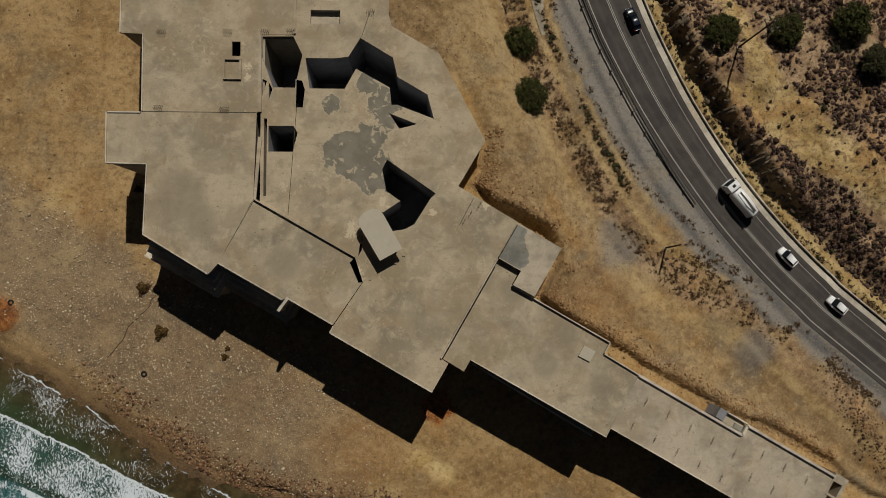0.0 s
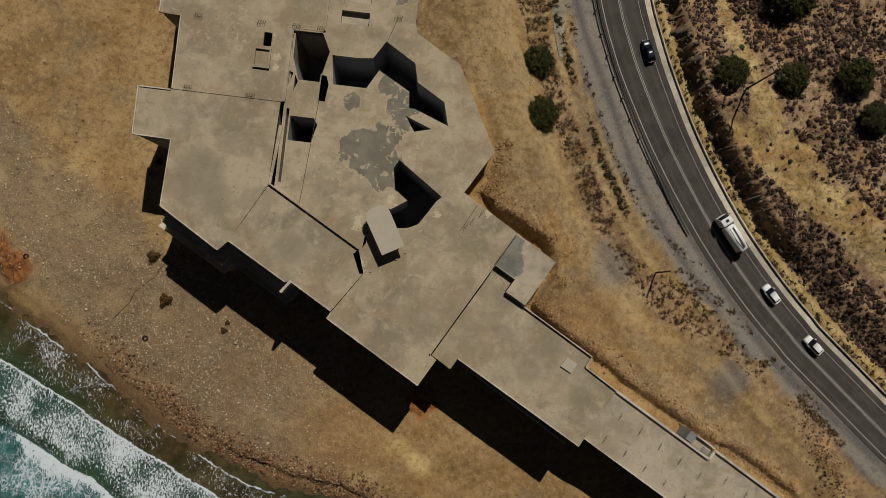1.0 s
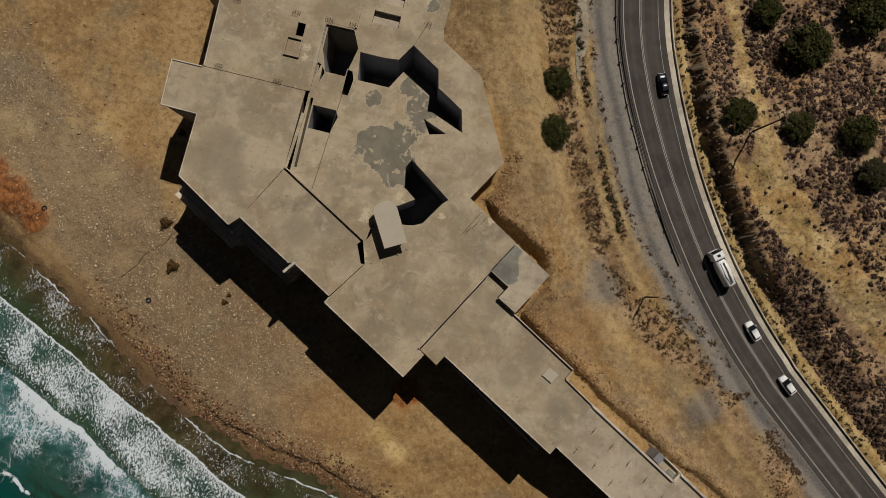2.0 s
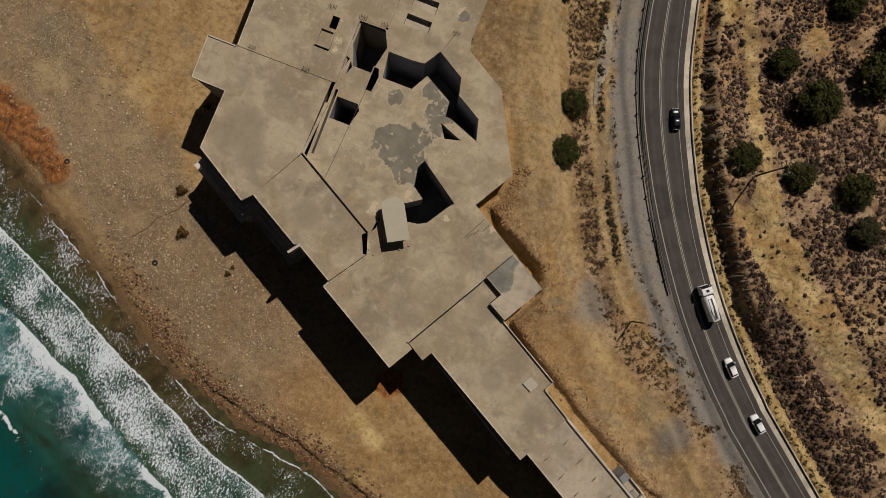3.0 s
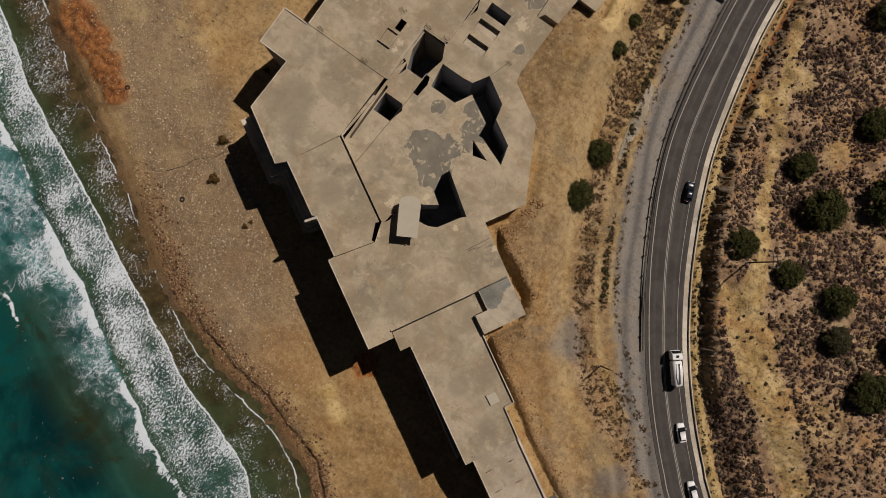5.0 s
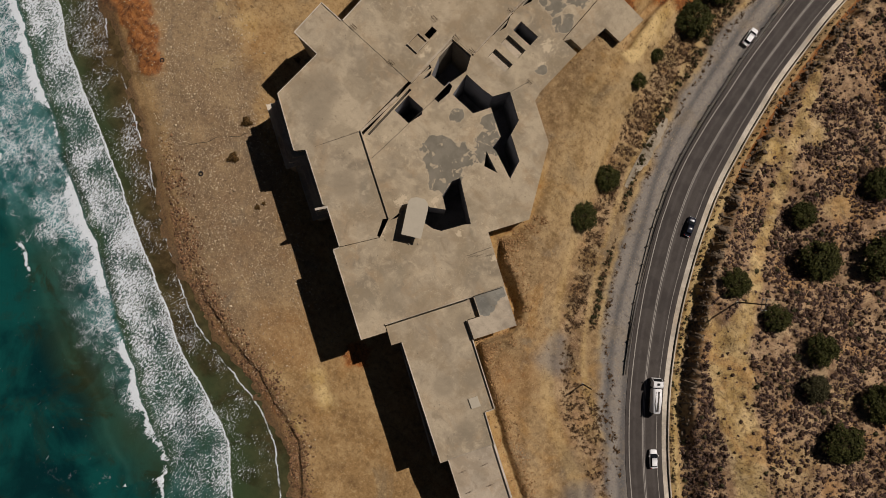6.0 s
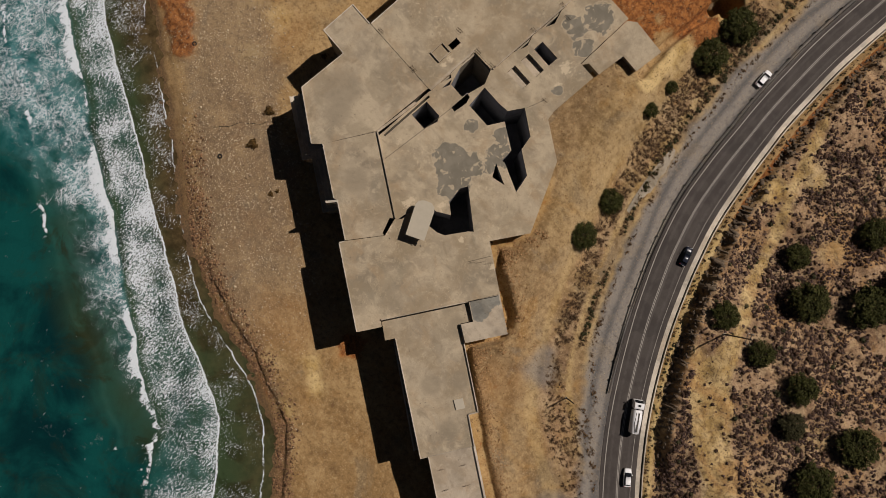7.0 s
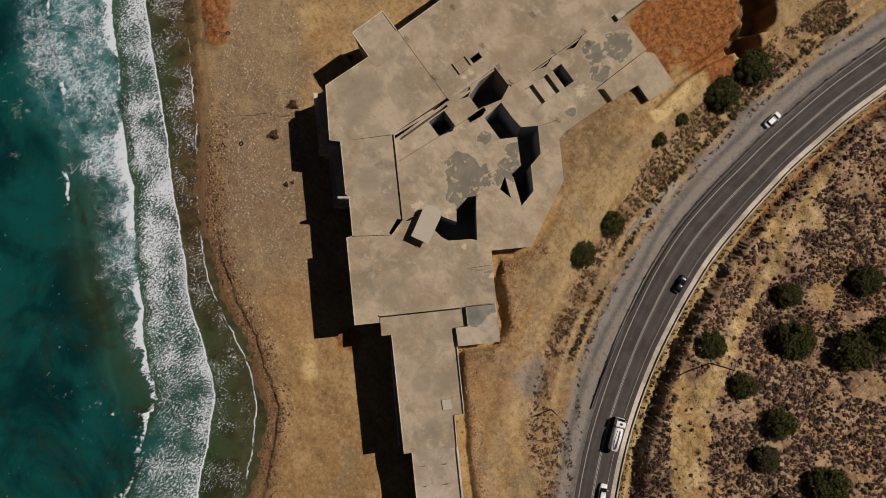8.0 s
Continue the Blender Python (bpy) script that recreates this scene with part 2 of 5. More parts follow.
    # wet sand; the same mask carries shade painted on the cutting and hollow
    col = g.mix(g.math("MULTIPLY", wet_and_shade, g.ramp(grit, 0.30, 0.60, 1.0, 0.72)), col, g.mix(g.ramp(fine, 0.40, 0.62), (0.130, 0.078, 0.040), (0.062, 0.036, 0.019)))
    height = g.math("ADD", g.math("MULTIPLY", fine, -0.22), g.math("MULTIPLY", g.ramp(stones, 0.4, 0.1), g.math("MULTIPLY", pebble, 0.2)))
    height = g.math("ADD", height, g.math("MULTIPLY", lumps, 0.55))
    return g.done(col, height, 0.9, 0.26, g.ramp(wet_and_shade, 0.3, 1.0, 0.97, 0.6))


def sea_material():
    g = Graph("sea_water", 0.12)
    g.shader.inputs["Specular IOR Level"].default_value = 0.35
    foam, depth, shallow = g.attribute("surf")
    finer, milk, thick = g.attribute("crests")
    sw, br, edge = g.attribute("lines")
    deep = g.mix(g.ramp(g.noise(0.045, 6, 0.62, 0.8), 0.38, 0.62), (0.0016, 0.024, 0.026), (0.0038, 0.068, 0.061))
    col = g.mix(depth, (0.042, 0.068, 0.030), deep)
    weed = g.math("MULTIPLY", g.ramp(g.noise(0.06, 7, 0.66, 1.2), 0.50, 0.62, 0, 0.8), g.ramp(depth, 1.25, 0.6))
    col = g.mix(weed, col, (0.022, 0.026, 0.010))
    col = g.mix(shallow, col, g.mix(g.ramp(g.noise(0.4, 7, 0.65), 0.35, 0.65), (0.046, 0.032, 0.014), (0.110, 0.076, 0.034)))
    # coordinates drawn about by two eddies, so that the foam tears unevenly
    eddy = g.node("ShaderNodeTexNoise")
    g.put(g.coord, eddy.inputs["Vector"])
    eddy.inputs["Scale"].default_value, eddy.inputs["Detail"].default_value, eddy.inputs["Roughness"].default_value = 0.45, 3.0, 0.55
    drawn = g.node("ShaderNodeVectorMath", operation="MULTIPLY_ADD")
    g.put(eddy.outputs["Color"], drawn.inputs[0])
    drawn.inputs[1].default_value = (1.9, 1.9, 0.0)
    g.put(g.squashed(1.25, 0.75, 0.0, 58), drawn.inputs[2])
    drawn = drawn.outputs[0]
    # lace: bubbles of three sizes, their rims wide where foam is thick
    lace = 0.0
    for scale, wide in ((0.42, 0.060), (0.95, 0.095), (1.9, 0.120)):
        rim = g.cells(scale, "DISTANCE_TO_EDGE", drawn)
        reach_ = g.math("MULTIPLY", g.math("POWER", foam, 1.2), wide)
        lace = g.math("MAXIMUM", lace, g.ramp(rim, reach_, g.math("MULTIPLY", reach_, 0.55)))
    holes = g.noise(0.35, 6, 0.66, 0.8)
    lace = g.math("MULTIPLY", lace, g.ramp(g.math("ADD", holes, g.math("MULTIPLY", foam, 0.34)), 0.52, 0.74))
    lace = g.math("MULTIPLY", lace, g.ramp(g.noise(1.6, 5, 0.7), 0.30, 0.56, 0.15, 0.95))
    # speckle: close white flecks behind the swash front
    flecks = g.noise(2.3, 4, 0.62, 0.4, drawn)
    fleck = g.ramp(g.math("ADD", flecks, g.math("MULTIPLY", foam, 0.26)), 0.632, 0.668)
    mask = g.math("MAXIMUM", g.math("MULTIPLY", lace, g.ramp(finer, 0.0, 1.0, 1.0, 0.55)), g.math("MULTIPLY", fleck, finer))
    mask = g.math("MULTIPLY", mask, g.ramp(foam, 0.03, 0.14))
    # crisp fronts; each field holds metres from its front, 8 m across its range
    tear = g.math("MULTIPLY", g.math("SUBTRACT", g.noise(0.9, 8, 0.72, 0.8), 0.5), 1.5)

    def metres(field):
        return g.math("ADD", g.math("MULTIPLY", g.math("SUBTRACT", field, 0.5), 8.0), tear)

    q = metres(sw)
    line = g.math("MULTIPLY", g.ramp(q, -0.04, 0.05), g.ramp(q, 0.50, 0.30))
    mask = g.math("MAXIMUM", mask, line)
    q = metres(edge)
    frayed = g.ramp(g.noise(0.22, 5, 0.6), 0.42, 0.54)
    mask = g.math("MAXIMUM", mask, g.math("MULTIPLY", g.math("MULTIPLY", g.ramp(q, -0.04, 0.06), g.ramp(q, 0.38, 0.20)), frayed))
    q = metres(br)
    body = g.math("ADD", g.math("MULTIPLY", thick, 1.5), g.math("MULTIPLY", g.math("SUBTRACT", g.noise(0.75, 8, 0.74, 0.6, drawn), 0.5), 3.4))
    solid = g.math("MULTIPLY", g.ramp(q, -0.12, 0.10), g.ramp(body, 0.50, 0.66))
    mask = g.math("MAXIMUM", mask, solid)
    col = g.mix(g.math("MULTIPLY", milk, 0.85), col, g.mix(g.ramp(g.noise(0.3, 5, 0.6), 0.35, 0.65), (0.014, 0.112, 0.122), (0.095, 0.285, 0.300)))
    col = g.mix(g.math("MULTIPLY", mask, 0.93), col, g.mix(g.noise(1.5, 6, 0.7), (0.66, 0.74, 0.80), (0.90, 0.94, 0.97)))
    ripple = g.noise(0.9, 8, 0.65, 0.6, g.squashed(1.6, 0.7, 1, -30))
    height = g.math("ADD", g.math("MULTIPLY", ripple, 0.8), g.math("MULTIPLY", mask, 0.5))
    return g.done(col, height, 0.55, 0.25, g.ramp(mask, 0.0, 1.0, 0.18, 0.85))


def asphalt_material():
    g = Graph("asphalt", 0.85)
    col = g.mix(g.ramp(g.noise(0.3, 6, 0.6, 0.3), 0.35, 0.65), (0.062, 0.052, 0.046), (0.085, 0.073, 0.064))
    # worn wheel tracks in both lanes and an older strip along the middle
    lane, _, _ = g.attribute("lane")
    worn = g.math("ADD", g.math("MULTIPLY", g.math("COSINE", g.math("MULTIPLY", lane, 25.13)), 0.5), g.math("MULTIPLY", g.math("SUBTRACT", g.noise(0.8, 6, 0.65), 0.5), 1.4))
    col = g.mix(g.ramp(worn, 0.1, 0.7, 0, 0.55), col, (0.112, 0.098, 0.088))
    middle = g.math("ABSOLUTE", g.math("SUBTRACT", lane, 0.5))
    col = g.mix(g.math("MULTIPLY", g.ramp(middle, 0.075, 0.045), g.ramp(g.noise(1.2, 6, 0.7), 0.35, 0.6, 0.2, 0.6)), col, (0.135, 0.120, 0.106))
    col = g.mix(g.ramp(g.noise(9.0, 8, 0.8), 0.35, 0.7, 0, 0.4), col, (0.045, 0.038, 0.034))
    col = g.mix(g.ramp(g.noise(0.09, 5, 0.6, 0.6), 0.54, 0.60, 0, 0.35), col, (0.040, 0.035, 0.032))
    return g.done(col, g.noise(20.0, 4), 0.3, 0.02)


def leaf_material(name, dark, light):
    g = Graph(name, 0.85)
    col = g.mix(g.island(), dark, light)
    col = g.mix(g.ramp(g.noise(0.35, 4), 0.4, 0.65, 0, 0.5), col, tuple(0.6 * a + 0.4 * b for a, b in zip(dark, light)))
    twigs = g.noise(5.0, 5, 0.7)
    # low spots of the twig bump are darkened, shade of the gaps as colour
    col = g.mix(g.ramp(twigs, 0.50, 0.36, 0, 0.55), col, tuple(0.45 * a for a in dark))
    return g.done(col, twigs, 0.7, 0.10)


GROUND, SEA, ASPHALT = ground_material(), sea_material(), asphalt_material()
ROAD_WHITE = plain("worn_road_paint", (0.36, 0.33, 0.29), 0.8, spread=0.3, scale=2.0)
SCRUB = leaf_material("dry_scrub_leaves", (0.046, 0.025, 0.016), (0.165, 0.095, 0.056))
VERGE_SCRUB = leaf_material("brown_verge_brush", (0.070, 0.040, 0.020), (0.250, 0.155, 0.080))
MAT_SCRUB = leaf_material("greyish_scrub_twigs", (0.058, 0.034, 0.026), (0.170, 0.106, 0.080))
DARK_SCRUB = leaf_material("dark_brown_scrub", (0.034, 0.018, 0.011), (0.125, 0.070, 0.042))
SCRUB_GREEN = leaf_material("olive_scrub_leaves", (0.030, 0.030, 0.012), (0.085, 0.075, 0.030))
BUSH = leaf_material("brown_bush_leaves", (0.065, 0.034, 0.010), (0.185, 0.105, 0.030))
LEAF = leaf_material("dark_green_leaves", (0.021, 0.025, 0.004), (0.078, 0.078, 0.016))
BARK = plain("grey_bark", (0.10, 0.07, 0.045), 0.95)
STONE = Graph("beach_stone", 0.9)
STONE = STONE.done(STONE.mix(STONE.island(), (0.22, 0.145, 0.085), (0.64, 0.52, 0.35)), STONE.noise(3.0), 0.4, 0.05)
SHORE_STONE = Graph("reddish_shore_stone", 0.85)
SHORE_STONE = SHORE_STONE.done(SHORE_STONE.mix(SHORE_STONE.island(), (0.060, 0.030, 0.016), (0.36, 0.205, 0.105)), SHORE_STONE.noise(3.0), 0.4, 0.05)
CLOD = Graph("earth_clods", 0.97)
CLOD = CLOD.done(CLOD.mix(CLOD.island(), (0.18, 0.095, 0.040), (0.42, 0.255, 0.118)), CLOD.noise(3.0), 0.5, 0.06)
DARK_CLOD = Graph("dark_earth_clods", 0.97)
DARK_CLOD = DARK_CLOD.done(DARK_CLOD.mix(DARK_CLOD.island(), (0.095, 0.052, 0.026), (0.26, 0.160, 0.082)), DARK_CLOD.noise(3.0), 0.5, 0.06)
ROCK = Graph("cut_rock", 0.95)
ROCK = ROCK.done(ROCK.mix(ROCK.noise(0.8, 8, 0.7, 0.6, ROCK.squashed(1, 1, 0.3)), (0.045, 0.034, 0.026), (0.24, 0.175, 0.115)), ROCK.noise(1.6, 8, 0.7), 1.0, 0.3)
BEDS = Graph("bedded_rock", 0.95)
BEDS = BEDS.done(BEDS.mix(BEDS.noise(0.9, 8, 0.7, 0.6), (0.060, 0.046, 0.035), (0.30, 0.225, 0.150)), BEDS.noise(2.2, 8, 0.7), 1.0, 0.2)
WOOD = plain("tarred_wood", (0.055, 0.035, 0.022), 0.85)
GALV = plain("weathered_galvanised_steel", (0.10, 0.088, 0.075), 0.7, 0.4)
RUBBER = plain("black_rubber", (0.016, 0.015, 0.014), 0.8)
GLASS = plain("dark_car_glass", (0.012, 0.014, 0.017), 0.08)
PAINT_WHITE = plain("white_car_paint", (0.84, 0.84, 0.83), 0.3, spread=0.03)
PAINT_DARK = plain("dark_blue_car_paint", (0.014, 0.017, 0.028), 0.25, spread=0.05)
TRIM = plain("black_plastic", (0.02, 0.02, 0.02), 0.6)
LAMP_GLASS = plain("lamp_glass", (0.5, 0.5, 0.48), 0.15)
LAMP_RED = plain("red_lamp_glass", (0.35, 0.02, 0.015), 0.2)

# ---- geometry helpers ----
TURN = radians(-30.0)                # the southern half of the building is turned by 30 degrees
CU, SU = math.cos(TURN), math.sin(TURN)


def turned(u, v):
    """From the turned grid of the southern half to the world."""
    return (u * CU - v * SU, u * SU + v * CU)


def linked(name, verts, faces, material, smooth=False):
    me = bpy.data.meshes.new(name)
    me.from_pydata([tuple(v) for v in verts], [], [tuple(f) for f in faces])
    me.materials.append(material)
    if smooth:
        me.polygons.foreach_set("use_smooth", [True] * len(me.polygons))
    me.update()
    return new(name, me)


def part(name, shape, material, parent, label="", smooth=False):
    """One mesh under a thing or under a part; shape is a bmesh or (verts, faces)."""
    if isinstance(shape, tuple):
        ob = linked(name, *shape, material, smooth)
    else:
        me = bpy.data.meshes.new(name)
        shape.to_mesh(me)
        shape.free()
        me.materials.append(material)
        if smooth:
            me.polygons.foreach_set("use_smooth", [True] * len(me.polygons))
        ob = new(name, me)
    ob.parent = parent
    return tagged(ob, label)


def thing(name, label, category, group="", kind="", at=None):
    ob = new(name)
    ob.empty_display_size = 0.3
    if at is not None:
        ob.matrix_world = at
    return tagged(ob, label, category, group, kind)


def prism(outer, z0, z1, holes=()):
    """A slab of the outline between two heights, with openings through it."""
    loops = [list(outer)] + [list(h) for h in holes]
    tris = geometry.tessellate_polygon([[Vector((x, y, 0)) for x, y in loop] for loop in loops])
    flat = [p for loop in loops for p in loop]
    n = len(flat)
    verts = [(x, y, z1) for x, y in flat] + [(x, y, z0) for x, y in flat]
    faces = []
    for a, b, c in tris:
        (ax, ay), (bx, by), (cx, cy) = flat[a], flat[b], flat[c]
        if (bx - ax) * (cy - ay) - (by - ay) * (cx - ax) < 0:
            b, c = c, b
        faces += [(a, b, c), (c + n, b + n, a + n)]
    start = 0
    for k, loop in enumerate(loops):
        m = len(loop)
        area = sum(loop[i][0] * loop[(i + 1) % m][1] - loop[(i + 1) % m][0] * loop[i][1] for i in range(m))
        for i in range(m):
            a, b = start + i, start + (i + 1) % m
            faces.append((a, a + n, b + n, b) if (area > 0) == (k == 0) else (b, b + n, a + n, a))
        start += m
    return verts, faces


def inset(loop, d):
    """The outline moved inwards by d."""
    m = len(loop)
    area = sum(loop[i][0] * loop[(i + 1) % m][1] - loop[(i + 1) % m][0] * loop[i][1] for i in range(m))
    s = 1 if area > 0 else -1
    out = []
    for i in range(m):
        p, a, b = Vector(loop[i]), Vector(loop[i - 1]), Vector(loop[(i + 1) % m])
        e, f = (p - a).normalized(), (b - p).normalized()
        n1, n2 = Vector((-e.y, e.x)) * s, Vector((-f.y, f.x)) * s
        w = n1 + n2
        k = d / max(0.35, w.length_squared / 2)
        out.append((p.x + w.x * k, p.y + w.y * k))
    return out


def bar(a, b, width, z0, z1):
    """An upright strip from a to b in plan."""
    a, b = Vector(a), Vector(b)
    e = (b - a).normalized()
    n = Vector((-e.y, e.x)) * width / 2
    return prism([tuple(a - n), tuple(b - n), tuple(b + n), tuple(a + n)], z0, z1)


def block(x0, x1, y0, y1, z0, z1, bevel=0.0):
    bm = bmesh.new()
    bmesh.ops.create_cube(bm, size=1, matrix=Matrix.LocRotScale(((x0 + x1) / 2, (y0 + y1) / 2, (z0 + z1) / 2), None, (x1 - x0, y1 - y0, z1 - z0)))
    if bevel:
        bmesh.ops.bevel(bm, geom=bm.edges[:], offset=bevel, segments=2, affect="EDGES")
    return bm


def tube(points, radius, sides=6, taper=1.0):
    """A round bar along a line of points."""
    pts = [Vector(p) for p in points]
    verts, faces = [], []
    for i, p in enumerate(pts):
        d = (pts[min(i + 1, len(pts) - 1)] - pts[max(i - 1, 0)]).normalized()
        a = d.orthogonal().normalized()
        b = d.cross(a)
        r = radius * (1 + (taper - 1) * i / max(1, len(pts) - 1))
        verts += [tuple(p + (a * math.cos(q) + b * math.sin(q)) * r) for q in (2 * math.pi * k / sides for k in range(sides))]
        if i:
            o = (i - 1) * sides
            faces += [(o + k, o + (k + 1) % sides, o + sides + (k + 1) % sides, o + sides + k) for k in range(sides)]
    faces += [tuple(range(sides))[::-1], tuple(range(len(verts) - sides, len(verts)))]
    return verts, faces


def joined(shapes):
    verts, faces = [], []
    for v, f in shapes:
        o = len(verts)
        verts += v
        faces += [tuple(i + o for i in q) for q in f]
    return verts, faces


def spline(points, step=2.0):
    """A smooth line through the points."""
    p = np.array([points[0], *points, points[-1]], float)
    out = []
    for i in range(1, len(p) - 2):
        n = max(2, int(np.hypot(*(p[i + 1] - p[i])) / step))
        for t in np.linspace(0, 1, n, endpoint=False):
            out.append(0.5 * (2 * p[i] + (p[i + 1] - p[i - 1]) * t + (2 * p[i - 1] - 5 * p[i] + 4 * p[i + 1] - p[i + 2]) * t**2
                              + (3 * p[i] - p[i - 1] - 3 * p[i + 1] + p[i + 2]) * t**3))
    return np.array([*out, p[-1]])


def beside(x, y, line):
    """Signed distance from a line (positive on its left) and the place along it."""
    x, y = np.asarray(x, float).ravel(), np.asarray(y, float).ravel()
    a, e = line[:-1], np.diff(line, axis=0)
    l2 = (e**2).sum(1)
    run = np.concatenate([[0], np.cumsum(np.sqrt(l2))])
    dist, along = np.empty(len(x)), np.empty(len(x))
    for s in range(0, len(x), 20000):
        px, py = x[s:s + 20000, None] - a[:, 0], y[s:s + 20000, None] - a[:, 1]
        t = np.clip((px * e[:, 0] + py * e[:, 1]) / l2, 0, 1)
        q = (px - t * e[:, 0])**2 + (py - t * e[:, 1])**2
        k = q.argmin(1)
        r = np.arange(len(k))
        side = np.sign(e[k, 0] * py[r, k] - e[k, 1] * px[r, k])
        dist[s:s + 20000] = np.sqrt(q[r, k]) * np.where(side == 0, 1, side)
        along[s:s + 20000] = run[k] + t[r, k] * np.sqrt(l2[k])
    return dist, along


def rough(x, y, size, seed=0):
    """Smooth value noise, 0 to 1."""
    x, y = np.asarray(x, float) / size + seed * 17.3, np.asarray(y, float) / size - seed * 9.1
    i, j = np.floor(x).astype(np.int64), np.floor(y).astype(np.int64)
    u, v = x - i, y - j
    u, v = u * u * (3 - 2 * u), v * v * (3 - 2 * v)

    def cell(a, b):
        h = (a * 374761393 + b * 668265263 + seed * 982451653) & 0xFFFFFFFF
        h = ((h ^ (h >> 13)) * 1274126177) & 0xFFFFFFFF
        return ((h ^ (h >> 16)) & 0xFFFF) / 65535.0

    return (cell(i, j) * (1 - u) + cell(i + 1, j) * u) * (1 - v) + (cell(i, j + 1) * (1 - u) + cell(i + 1, j + 1) * u) * v


def fbm(x, y, size, seed=0, steps=4):
    return sum(rough(x, y, size / 2**k, seed + k) / 2**k for k in range(steps)) / sum(0.5**k for k in range(steps))


def ease(t):
    t = np.clip(t, 0, 1)
    return t * t * (3 - 2 * t)


# ---- the lie of the land ----
ROAD_Z, SEA_Z = 8.6, -1.5


def widening(y):
    """How much wider the road is where it bends."""
    return np.interp(y, (20, 28, 37, 46, 58, 66, 74, 82), (0.0, 0.2, 0.6, 1.0, 1.0, 0.75, 0.25, 0.0))


KERB_LINE = spline([(150, 400), (84, 270), (46, 190), (34, 146), (30.9, 126), (30.3, 112.5), (30.3, 101), (31.0, 91.5), (31.9, 82.5), (33.1, 75.8), (34.2, 70.0), (35.5, 64.3), (36.9, 58.5), (38.6, 53),
                    (40.5, 48.2), (42.7, 43.0), (45.3, 37.6), (48.0, 32.3), (51.0, 27.1), (54.3, 21.9), (57.7, 17.0), (61.4, 12.2), (65.5, 7.4), (70.0, 2.6), (74.9, -2.1),
                    (80.2, -6.8), (112, -32), (170, -74), (420, -260)])
SHORE = spline([(-420, 190), (-160, 36), (-97, -2.5), (-88, -9), (-75.5, -16), (-63.5, -23.2), (-51.5, -31.3), (-40, -39.3), (-29, -43.9), (-19, -46.6),
                (-9.5, -48), (-3.5, -49.2), (5.5, -53.2), (13.7, -60.6), (22, -69), (62, -105), (160, -190), (420, -400)])
LAND_EDGE = spline([(-60, 420), (-40, 130), (-22, 92), (-20, 71), (-16, 67.3), (-4, 67.4), (-1.0, 66.6), (-1.2, 63.6), (-4.8, 63.0), (-5.2, 60), (-5.6, 54), (-6, 43), (2.5, 35.5), (9.5, 22), (6.5, 14.5), (12, 9.5), (22, 4), (19, -5.5),
                    (31.5, -14.5), (54, -27.5), (72, -37), (110, -60), (420, -230)], 1.6)
GULLY = spline([(2.2, 89), (1.6, 82), (1.0, 75), (1.3, 69), (2.2, 64)])
HOLLOW = ((-4.5, 100.5, 4.6), (-1.2, 96.5, 5.0), (2.6, 90.8, 4.0))
SCAR = spline([(6.5, -33.5), (9.3, -36.3), (11.2, -37.3), (15.0, -39.5), (20.0, -42.3), (22.0, -44.0)])
TRACK = spline([(36, 92), (42.6, 75.7), (46.6, 67.6), (49.0, 62.2), (51.4, 56.8), (54.1, 49.3), (57.2, 44.0), (60.2, 38), (62.3, 31.5), (66.2, 26), (72, 21.5), (78, 17.3), (84, 12.5), (90, 7.5), (98, 1.5), (130, -25)])


def track_width(y):
    return np.interp(y, (2, 8, 16, 30, 36, 42, 70), (2.2, 3.2, 3.8, 4.4, 3.0, 1.3, 1.3))


def ravine(x, y, wobble):
    """1 on the floor of the deep hollow beside the building, 0 outside."""
    return ease(np.maximum.reduce([(r - np.hypot(x - cx, y - cy)) for cx, cy, r in HOLLOW]) / 1.3 + (wobble - 0.5) * 1.6)


def outcrop(x, y):
    """1 on the red earth outcrop above the shore, 0 outside."""
    return ease(1.5 - np.minimum.reduce([np.hypot(x - cx, y - cy) / r for cx, cy, r in ((-93, -0.5, 5.5), (-87, -2.0, 4.6), (-81.5, -5.0, 4.4), (-76.5, -8.2, 3.4))]))


